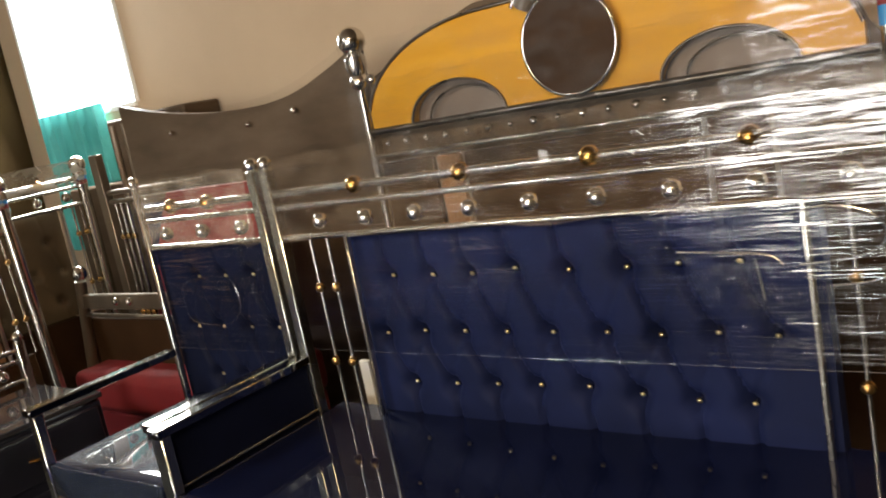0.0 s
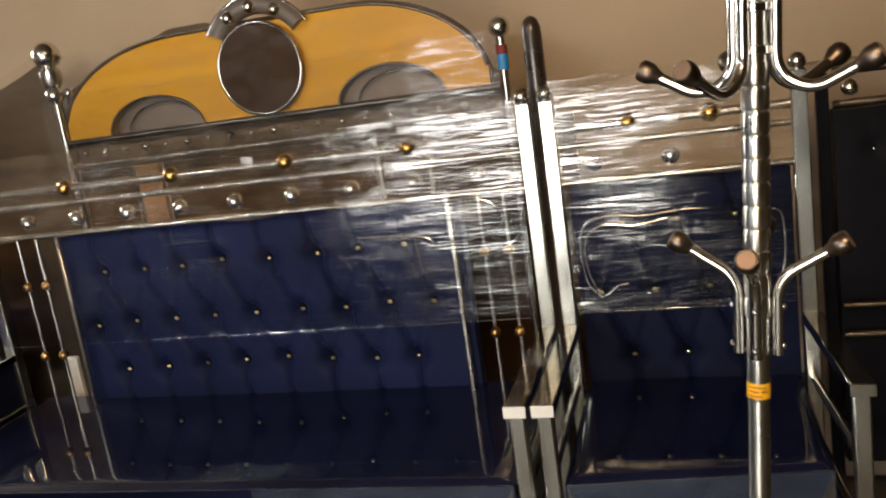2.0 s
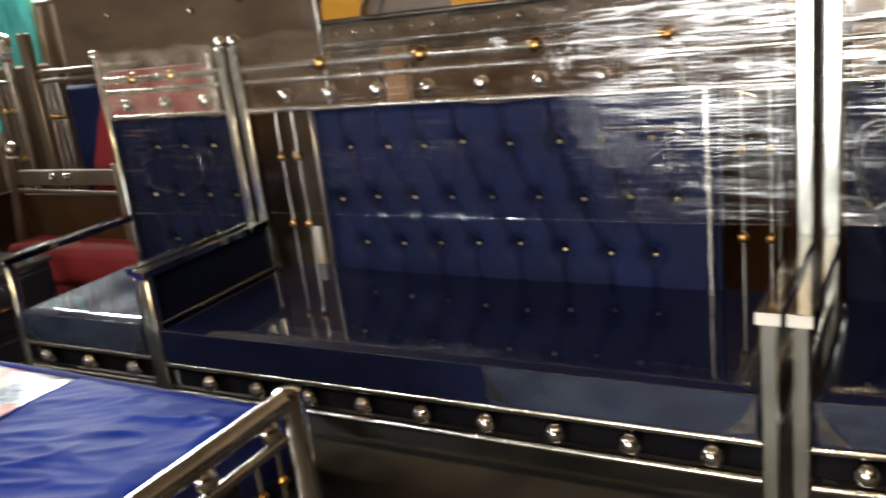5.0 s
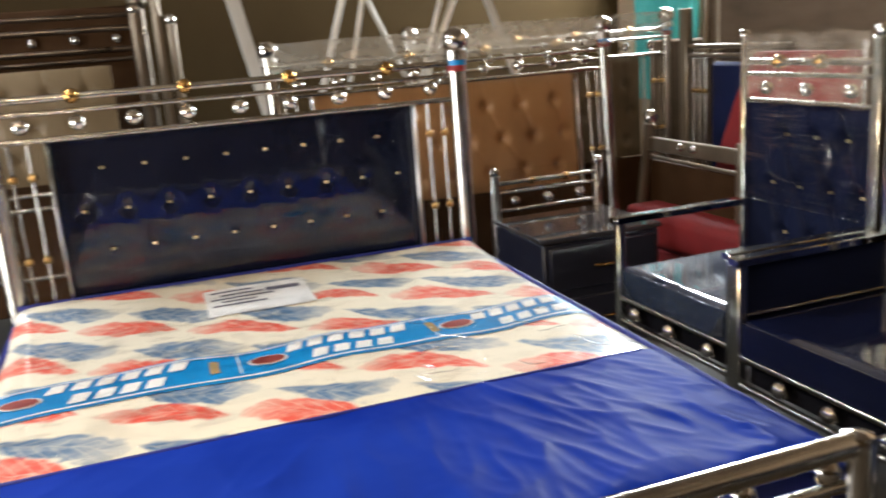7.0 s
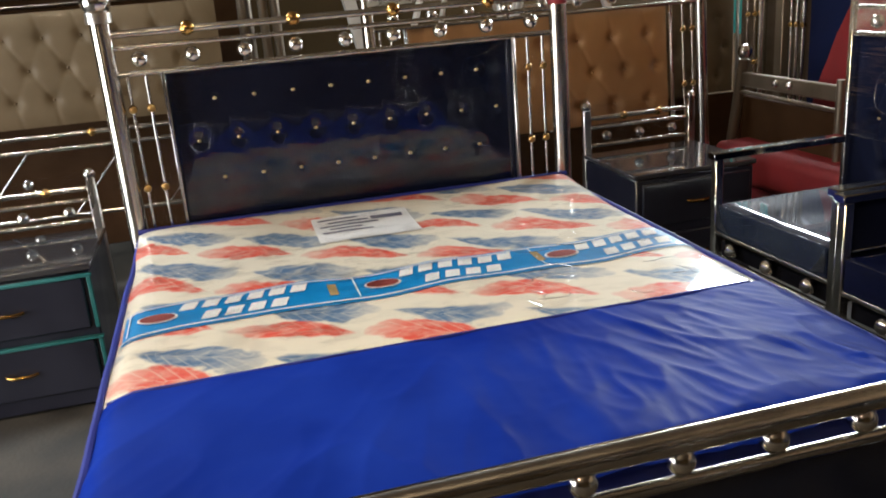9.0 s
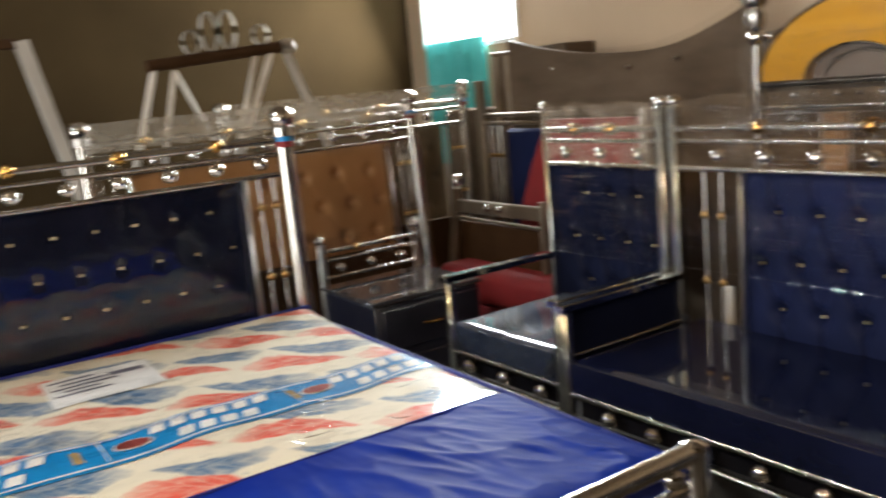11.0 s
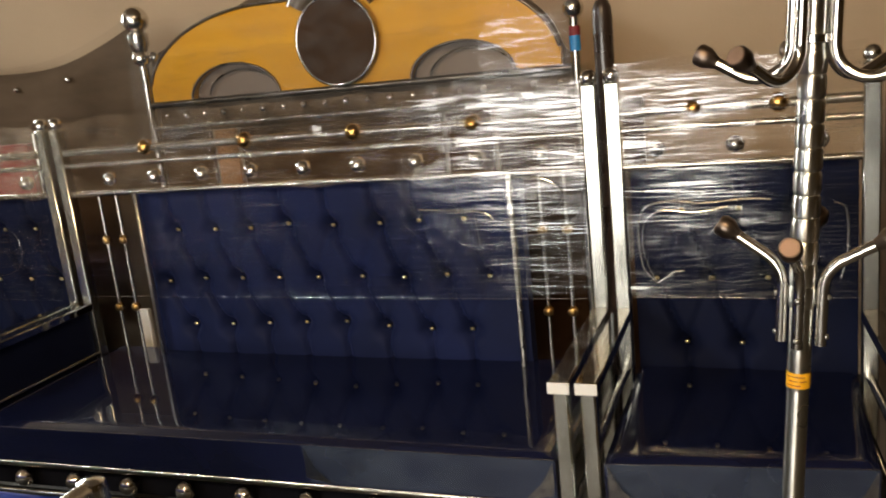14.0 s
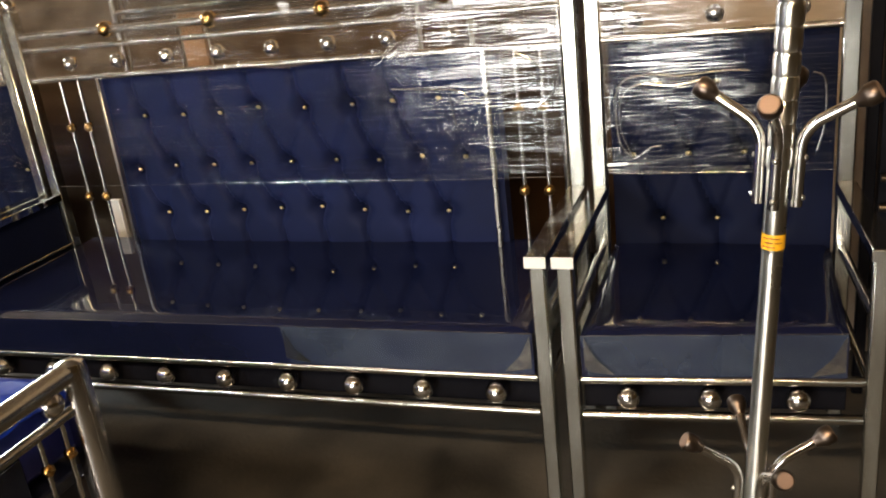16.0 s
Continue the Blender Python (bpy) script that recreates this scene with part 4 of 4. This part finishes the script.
# ---- headboard with yellow arches ----
arch = thing("arched_headboard", pose(-0.78, 2.72, 0), "steel headboard with yellow arches round a dark medallion, in plastic", "headboard")


def arch_top(x):
    """Height of the yellow board's rim over its middle."""
    s, r = abs(x), 0.555 if x < 0 else 0.485
    return 1.33 + 0.32 * math.sqrt(max(0.0, 1 - ((s - 0.33) / r) ** 2)) if s > 0.33 else 1.65


CUTOUTS = ((-0.483, 0.20, 0.126), (0.455, 0.194, 0.118))


def yellow_board():
    bm = bmesh.new()
    xs = spaced(-0.875, 0.808, 150)
    front, back = [], []
    for x in xs:
        lo = 1.325
        for c, rx, rz in CUTOUTS:
            q = 1 - ((x - c) / rx) ** 2
            if q > 0:
                lo = max(lo, 1.325 + rz * math.sqrt(q))
        hi = max(arch_top(x), lo + 0.004)
        front.append((bm.verts.new((x, 0, lo)), bm.verts.new((x, 0, hi))))
        back.append((bm.verts.new((x, 0.03, lo)), bm.verts.new((x, 0.03, hi))))
    for (a, b), (c, d), (e, f), (g, h) in zip(front, front[1:], back, back[1:]):
        bm.faces.new((a, c, d, b))
        bm.faces.new((e, f, h, g))
        bm.faces.new((b, d, h, f))
        bm.faces.new((a, e, g, c))
    for (a, b), (e, f) in ((front[0], back[0]), (front[-1], back[-1])):
        bm.faces.new((a, b, f, e))
    return bm


part("yellow_board", yellow_board(), YELLOW, arch, "glossy yellow laminate arches")
part("rim", sweep([(x, -0.004, arch_top(x) + 0.006) for x in spaced(-0.875, -0.16, 60)], 0.006, 10), DULL, arch)
part("rim", sweep([(x, -0.004, arch_top(x) + 0.006) for x in spaced(0.16, 0.808, 50)], 0.006, 10), DULL, arch)
disc = bmesh.new()
bmesh.ops.create_cone(disc, cap_ends=True, segments=48, radius1=0.157, radius2=0.157, depth=0.03)
bmesh.ops.rotate(disc, matrix=Matrix.Rotation(radians(90), 3, "X"), verts=disc.verts)
bmesh.ops.translate(disc, vec=(-0.008, -0.02, 1.492), verts=disc.verts)
part("medallion", disc, BROWN, arch, "round dark brown leatherette medallion")


def ring(cx, cz, rx, rz, a0, a1, y, r, n=40):
    return sweep([(cx + rx * math.cos(radians(a0 + (a1 - a0) * k / n)), y, cz + rz * math.sin(radians(a0 + (a1 - a0) * k / n))) for k in range(n + 1)], r, 10)


part("medallion_ring", ring(-0.008, 1.492, 0.160, 0.160, 0, 360, -0.03, 0.0065), CHROME, arch)
part("crown_ring", ring(0, 1.52, 0.222, 0.222, 30, 150, -0.02, 0.007), CHROME, arch)
part("crown_board", ring(0, 1.52, 0.19, 0.19, 33, 147, -0.006, 0.033), DARKBOARD, arch, "dark board over the medallion")
for a in (62, 92, 120):
    ball("crown_ball", 0.024, CHROME, arch, (0.19 * math.cos(radians(a)), -0.03, 1.515 + 0.19 * math.sin(radians(a))))
for c, rx, rz in CUTOUTS:
    part("cutout_ring", ring(c, 1.325, rx, rz, 0, 180, -0.006, 0.005), DULL, arch)
    part("cutout_ring", ring(c + 0.03, 1.325, rx * 0.8, rz * 0.8, 0, 180, 0.012, 0.004), DULL, arch)
    part("cutout_board", box((c, 0.04, 1.39), (2 * rx, 0.012, 0.13), 0.003), TAUPE, arch, "taupe board behind the cut-out")
part("shoulder_board", grid(60, 2, lambda u, v: (-0.89 + 1.73 * u, 0.045, 1.2 + (max(arch_top(-0.89 + 1.73 * u) + 0.02, min(1.51 + 0.6 * u, 1.685) if u < 0.4 else 1.2) - 1.2) * v), (0, 0.012, 0)), SAGBOARD, arch, "dark backing board")
tube("rail", (-0.9, 0, 1.318), (0.84, 0, 1.318), 0.012, DULL, arch)
tube("rail", (-0.9, 0, 1.225), (0.84, 0, 1.225), 0.011, CHROME, arch)
for k, x in enumerate(spaced(-0.82, 0.80, 19)):
    ball("bead", 0.016 if k % 2 else 0.012, CHROME, arch, (x, 0, 1.27), "small chrome bead")
for x in (-0.9, 0.86):
    tube("post", (x, 0, 0), (x, 0, 1.5), 0.016, CHROME, arch)
    ball("knob", 0.036, CHROME, arch, (x, 0, 1.51))
part("neck", sweep([(-0.9, 0, 1.53), (-0.9, 0, 1.56), (-0.9, 0, 1.60), (-0.9, 0, 1.62)], [0.026, 0.04, 0.04, 0.02], 16), STEEL, arch)
ball("knob", 0.052, CHROME, arch, (-0.9, 0, 1.66))
ball("side_knob", 0.02, CHROME, arch, (-0.83, -0.01, 1.51))
part("tape", sweep([(0.86, 0, 1.37), (0.86, 0, 1.42)], 0.019, 16), AZURE, arch, "blue and red tape on the post")
part("tape", sweep([(0.86, 0, 1.42), (0.86, 0, 1.45)], 0.019, 16), RED, arch, "red tape on the post")
for x0, x1, mt in ((-0.88, -0.64, BROWN), (-0.62, -0.52, TAN), (-0.50, 0.35, BROWN), (0.37, 0.54, BROWN), (0.56, 1.07, BROWN)):
    part("lower_panel", box(((x0 + x1) / 2, 0.02, 0.625), (x1 - x0, 0.025, 1.15), 0.004), mt, arch)
part("plastic_wrap", film(-0.90, 0.85, 1.10, 1.50, -0.045, 0.003, 31.0, ragged=0.03), FILM_LOOSE, arch, "stretched clear plastic film")
part("inner_layer", film(-0.93, 0.88, 1.12, 1.64, -0.055, 0.004, 37.0, 3, 5, 60, 20, 0.05), VEIL, arch, "thin second layer of film")


pole = solo("curtain_pole", sweep([(0.281, 2.105, z) for z in (0, 1.455, 1.48, 1.497, 1.505)], [0.026, 0.026, 0.024, 0.017, 0.006], 16), POLE, "dark brown lacquered pole standing between sofa and armchair", "pole")
# board added in place of the dark shadow behind the black headboard
brown = thing("brown_shade_board", pose(1.62, 2.5, 0), "plain brown board added for the shadow behind the black headboard", "headboard")
part("board", box((0, 0, 0.63), (1.30, 0.03, 1.26), 0.006), BROWNBOARD, brown)
part("top_edge", sweep([(-0.65, 0, 1.262), (0.65, 0, 1.262)], 0.015, 12), BROWNBOARD, brown, "rounded top edge")


# ---- furniture behind the bed ----
def plain_headboard(m, half, z_ball, material, label, tint, pz=(0.6, 1.13), cap=True, n=7, lean=0.0):
    root = thing("headboard", m @ pose(0, 0, 0, lean, 0, 0), label, "headboard", "stacked headboards")
    zt = z_ball - 0.075
    bed_head(root, half, z_ball, [(pz[1] - 0.10, spaced(-half * 0.66, half * 0.66, n)), ((pz[0] + pz[1]) / 2, spaced(-half * 0.72, half * 0.72, n + 1)), (pz[0] + 0.1, spaced(-half * 0.66, half * 0.66, n))],
             material, tint, zt, zt - 0.045, zt - 0.09, zt - 0.14, spaced(-half * 0.68, half * 0.68, 4), spaced(-half * 0.86, half * 0.86, 9),
             (-half * 0.94, -half * 0.88, half * 0.88, half * 0.94), (-half * 0.8, half * 0.8), (-half * 0.79, half * 0.79), 0.030, 0.047, 0.0, pz[0], 0.024, 0.004)
    part("lower_board", box((0, 0.045, pz[0] / 2 + 0.02), (half * 1.9, 0.02, pz[0] - 0.06), 0.004), BROWN, root)
    if cap:
        part("plastic_cover", film(-half, half, zt - 0.03, z_ball + 0.028, -0.04, 0.003, half * 7, 3, 6, ragged=0.006), SHEET, root, "clear plastic sheet stretched between the knobs")
        part("plastic_cover", film(half * 0.62, half, zt - 0.16, zt - 0.02, -0.045, 0.006, half * 9, 5, 12, ragged=0.02), FILM_LOOSE, root, "loose clear plastic over the rails")
    return root


plain_headboard(pose(-3.47, 1.345, 0, -4, 0, 90), 0.866, 1.385, TAN, "steel headboard with tan buttoned panel behind the bed", "deep-buttoned tan panel")
plain_headboard(pose(-4.02, 2.10, 0, 0, 0, 90), 0.80, 1.41, BEIGE, "steel headboard with beige buttoned panel in plastic", "deep-buttoned beige panel")
tall = thing("headboard", pose(-3.95, -0.9, 0, 0, 0, 90), "tall dark brown headboard with dull steel rails against the wall", "headboard", "stacked headboards")
part("panel", box((0, 0.03, 0.93), (1.64, 0.03, 1.42), 0.006), BROWN, tall, "dark brown board")
for x in (-0.85, 0.85):
    part("post", sweep([(x, 0, 0), (x, 0, 1.62)], 0.03, 16), DULL, tall)
    ball("knob", 0.045, DULL, tall, (x, 0, 1.655))
for z, r in ((1.60, 0.010), (1.54, 0.012), (1.445, 0.012), (1.40, 0.008)):
    part("rail", sweep([(-0.84, 0, z), (0.84, 0, z)], r, 12), DULL, tall)
for x in spaced(-0.74, 0.74, 9):
    ball("rail_ball", 0.022, CHROME, tall, (x, -0.004, 1.495))
board = thing("upholstered_board", pose(-3.5, -1.0, 0, 0, 0, 90), "beige buttoned headboard on a steel trestle beside the bed", "headboard")
panel(board, -0.8, 0.8, 0.90, 1.375, 0.0, [(1.27, spaced(-0.7, 0.7, 10)), (1.14, spaced(-0.63, 0.63, 9)), (1.01, spaced(-0.7, 0.7, 10))], BEIGE, "deep-buttoned beige pad", BEIGE, 0.006, 0.014, 0.004)
for z in (0.86, 0.80, 0.5):
    tube("rail", (-0.8, -0.01, z), (0.8, -0.01, z), 0.011, CHROME, board)
for x in (-0.79, 0.79):
    square_post("post", x, 0.02, 0, 0.9, 0.035, STEEL, board)
for x in spaced(-0.6, 0.6, 4):
    tube("cross_rod", (x - 0.13, -0.01, 0.5), (x + 0.13, -0.01, 0.8), 0.005, CHROME, board)
    ball("chrome_ball", 0.024, CHROME, board, (x + 0.1, -0.012, 0.66))
    ball("gold_bead", 0.02, GOLD, board, (x, -0.012, 0.86), "gold-plated bead")


def nightstand(m, label, trim):
    root = thing("nightstand", m, label, "nightstand", "nightstands")
    w, d = 0.58, 0.52
    part("body", box((0, -d / 2, 0.26), (w - 0.02, d - 0.02, 0.5), 0.006), CABINET, root, "dark navy board body")
    part("top", box((0, -d / 2, 0.525), (w, d, 0.022), 0.004), GLASS_TOP, root, "dark glossy glass top")
    for z in (0.40, 0.17):
        dr = part("drawer", box((0, -d - 0.001, z), (w - 0.07, 0.018, 0.19), 0.005), CABINET, root)
        part("handle", sweep([(-0.05, -d - 0.012, z), (-0.03, -d - 0.03, z), (0.03, -d - 0.03, z), (0.05, -d - 0.012, z)], 0.006, 10), GOLD, dr, "gold bow handle")
        if trim:
            part("edging", box((0, -d - 0.006, z + 0.1), (w, 0.02, 0.012), 0.002), TEAL_TRIM, dr, "teal edging")
            for x in (-w / 2 + 0.012, w / 2 - 0.012):
                part("edging", box((x, -d - 0.006, z), (0.014, 0.02, 0.185), 0.002), TEAL_TRIM, dr, "teal edging")
    for x in (-w / 2 + 0.02, w / 2 - 0.02):
        part("post", box((x, 0.0, 0.37), (0.035, 0.035, 0.74), 0.004), STEEL, root)
        ball("knob", 0.024, CHROME, root, (x, 0, 0.755))
    tube("rail", (-w / 2 + 0.02, 0, 0.70), (w / 2 - 0.02, 0, 0.70), 0.011, CHROME, root)
    tube("rail", (-w / 2 + 0.02, 0, 0.655), (w / 2 - 0.02, 0, 0.655), 0.009, CHROME, root)
    tube("rail", (-w / 2 + 0.02, 0, 0.57), (w / 2 - 0.02, 0, 0.57), 0.009, CHROME, root)
    for x in (-0.08, 0.10):
        ball("gold_bead", 0.02, GOLD, root, (x, 0, 0.70), "gold-plated bead")
    for x in (-0.17, 0.0, 0.17):
        ball("chrome_ball", 0.024, CHROME, root, (x, 0, 0.612))
    part("plastic_wrap", film(-w / 2, w / 2, 0.56, 0.77, -0.03, 0.012, 3.0, 9, 14, 30, 16), FILM_LOOSE, root, "crumpled clear plastic")
    return root


nightstand(pose(-3.17, 1.665, 0, 0, 0, 90), "dark nightstand with chrome ball gallery and glass top", False)
nightstand(pose(-3.05, -1.05, 0, 0, 0, 90), "dark nightstand with teal edging and chrome gallery", True)

# red upholstered board and leaning steel frames behind the armchair
red = thing("red_headboard", pose(-2.3, 2.62, 0), "red upholstered headboard in a steel frame behind the armchair", "headboard")
part("pad", grid(30, 12, lambda u, v: (-0.9 + 0.32 * v ** 1.5 + (0.93 - 0.32 * v ** 1.5) * u, 0.01 * noise.noise((u * 5, v * 5, 1)), 0.5 + 0.71 * v), (0, 0.06, 0)), RED, red, "red fabric pad with a curved side")
tube("post", (0.05, 0.03, 0), (0.05, 0.03, 1.25), 0.018, STEEL, red)
bench = thing("red_bench", pose(-2.95, 2.58, 0), "low red upholstered bench behind the armchair", "bench")
part("seat", box((0, 0, 0.32), (1.3, 0.5, 0.20), 0.045, 3), RED, bench, "red fabric cushion")
part("base", box((0, 0, 0.13), (1.26, 0.46, 0.18), 0.01), RED, bench)
for x in (-0.58, 0.58):
    for y in (-0.19, 0.19):
        part("leg", box((x, y, 0.021), (0.04, 0.04, 0.042), 0.003), POLE, bench)
blue = thing("navy_headboard", pose(-3.30, 2.93, 0), "navy upholstered headboard standing behind the red one", "headboard")
part("pad", box((0, 0, 0.64), (0.62, 0.05, 1.0), 0.02), NAVY, blue)
for x in (-0.46, -0.41, -0.355):
    tube("rod", (x, -0.02, 0), (x, -0.02, 1.17), 0.011, CHROME, blue)
    for z in (0.55, 0.98):
        ball("rod_bead", 0.017, ANTIQUE, blue, (x, -0.022, z), "small antique-gold bead")
part("post", box((-0.54, -0.02, 0.72), (0.07, 0.05, 1.44), 0.006), DUSTY, blue)
for z in (1.175, 1.225):
    tube("rail", (-0.5, -0.02, z), (0.33, -0.02, z), 0.014, DUSTY, blue)
tilt = thing("tilted_headboard", pose(-3.225, 2.5, 0), "grey steel headboard tilted among the stacked furniture", "headboard")
part("post", sweep([(-0.48, 0, 0.3), (-0.36, 0, 0.84)], 0.028), DUSTY, tilt)
ball("knob", 0.04, CHROME, tilt, (-0.35, 0, 0.88))
part("wide_rail", box((0.02, 0, 0.735), (0.78, 0.03, 0.075), 0.006), DUSTY, tilt)
tube("rail", (-0.4, 0, 0.665), (0.4, 0, 0.655), 0.011, DUSTY, tilt)
part("lower_panel", box((0.0, 0.03, 0.36), (0.8, 0.02, 0.56), 0.004), BROWN, tilt)
for x in (-0.05, 0.06):
    ball("chrome_ball", 0.02, CHROME, tilt, (x, -0.02, 0.74))
tube("post", (0.4, 0, 0), (0.4, 0, 0.8), 0.02, DUSTY, tilt)

cup = thing("steel_cupboard", pose(-3.60, 3.22, 0), "grey steel cupboard with rounded vertical ribs by the window", "cupboard")
part("body", box((0, 0, 0.80), (0.72, 0.24, 1.62), 0.01), SAGBOARD, cup)
part("side_body", box((-0.66, 0.0, 0.63), (0.58, 0.22, 1.26), 0.01), SAGBOARD, cup)
for x in (-0.3, -0.18, -0.06, 0.06, 0.18, 0.3):
    tube("rib", (x, -0.125, 0.05), (x, -0.125, 1.58), 0.02, DUSTY, cup)

dark = thing("wrapped_headboard", pose(0, 2.98, 0), "dark headboard under a sagging grey plastic cover", "headboard")


def sag(u, v):
    x = -3.62 + 1.72 * u
    q = x + 2.55
    z = 1.513 + (0.38 if q > 0 else 0.13) * q * q
    return (x, 0.012 * noise.noise((x * 4, v * 4, 1)), 0.05 + v * (z - 0.05))


part("board", grid(60, 12, sag, (0, 0.05, 0)), SAGBOARD, dark, "dark panel under sagging plastic")
part("cover", grid(60, 12, lambda u, v: (sag(u, v)[0], -0.04 + 0.02 * noise.noise((u * 9, v * 5, 2)), 0.9 + (sag(u, 1)[2] - 0.87) * v)), FILM_SAG, dark, "sagging clear plastic cover")
for x, z in ((-3.2, 1.47), (-2.62, 1.44), (-2.3, 1.46)):
    ball("stud", 0.014, CHROME, dark, (x, -0.02, z))

# dark buttoned board beside the second armchair
black = thing("black_headboard", pose(1.62, 2.2, 0), "black buttoned leatherette headboard with chrome rail", "headboard")
panel(black, -0.62, 0.62, 0.2, 1.165, 0.0, [(1.06, spaced(-0.53, 0.5, 6)), (0.90, spaced(-0.42, 0.42, 5)), (0.76, spaced(-0.5, 0.5, 6)), (0.5, spaced(-0.42, 0.42, 5))], BLACK, "black leatherette", CHROME, 0.005, 0.004, 0.001)
for x in (-0.64, 0.64):
    square_post("post", x, 0.03, 0, 1.26, 0.03, BLACK, black)
for z in (1.18, 1.262):
    tube("rail", (-0.62, 0, z), (0.62, 0, z), 0.011, DULL, black)
for x in spaced(-0.58, 0.55, 8):
    ball("rail_ball", 0.022, CHROME, black, (x, -0.005, 1.22))
for z in (0.66, 0.58):
    tube("rail", (-0.62, -0.03, z), (0.62, -0.03, z), 0.010, DULL, black)
for x in spaced(-0.5, 0.5, 6):
    ball("rail_ball", 0.022, CHROME, black, (x, -0.03, 0.62))

# trestle with rings and leaning frame on the far side
tre = thing("folding_trestle", pose(-3.85, 1.35, 0, 0, 0, 90), "folding steel trestle with a padded bar and rings", "trestle")
tube("bar", (-0.45, 0, 1.66), (0.30, 0, 1.72), 0.03, BROWN, tre)
for x0, z0, x1, yy, r in ((-0.42, 1.64, -0.95, 0.05, 0.014), (-0.32, 1.63, -0.75, -0.07, 0.011), (-0.32, 1.63, 0.38, 0.06, 0.011),
                          (0.21, 1.69, -0.55, 0.05, 0.015), (0.12, 1.68, -0.47, -0.07, 0.011)):
    part("leg", sweep([(x0, 0, z0), (x1, yy, 0.02)], r * 1.2, 8), PALE, tre)
part("leg", sweep([(0.29, 0, 1.71), (0.87, -0.05, 0.02)], 0.024, 4), PALE, tre, "bright square steel leg")
part("bar_end", sweep([(0.27, 0, 1.715), (0.30, 0, 1.718), (0.335, 0, 1.72), (0.345, 0, 1.721)], [0.034, 0.042, 0.040, 0.024], 14), STEEL, tre, "pale rounded end of the bar")
for x, tall in ((-0.215, 0.06), (-0.115, 0.1), (-0.015, 0.1), (0.165, 0.055)):
    bm = bmesh.new()
    hoop = [(x + 0.042 * math.cos(radians(q)), 1.72 + 0.02 * x / 0.3 + tall + tall * math.sin(radians(q))) for q in range(-70, 251, 20)]
    rows = [[bm.verts.new((hx, w, hz)) for hx, hz in hoop] for w in (-0.028, 0.028)]
    for k in range(len(hoop) - 1):
        bm.faces.new((rows[0][k], rows[0][k + 1], rows[1][k + 1], rows[1][k]))
    bmesh.ops.solidify(bm, geom=list(bm.faces), thickness=0.004)
    part("ring", bm, PALE, tre, "bent pale steel strap")
lean = thing("leaning_bed_frame", pose(-3.85, 0.33, 0, 0, 0, 90), "steel bed frame leaning among stacked headboards", "bed frame")
part("upright", sweep([(0.36, -0.1, 0), (0.02, 0, 1.81)], [0.036, 0.044], 4), PALE, lean)
part("cross_bar", box((-0.45, 0, 1.80), (0.9, 0.05, 0.045), 0.004), BROWN, lean)
for x, z in ((-0.40, 1.62), (-0.30, 1.68), (-0.24, 1.56)):
    tube("upright_tube", (x, 0.05, 0), (x, 0.05, z - 0.02), 0.022, DUSTY, lean)
    ball("knob", 0.03, CHROME, lean, (x, 0.05, z))

# teal curtain under the window
solo("curtain", grid(60, 12, lambda u, v: (-5.0 + 0.72 * u, 3.29 + 0.02 * math.sin(u * 45) + 0.01 * noise.noise((u * 5, v * 3, 2)), 0.85 + 0.89 * v), (0, 0.01, 0)), TEAL, "teal curtain hanging in folds under the window", "curtain")
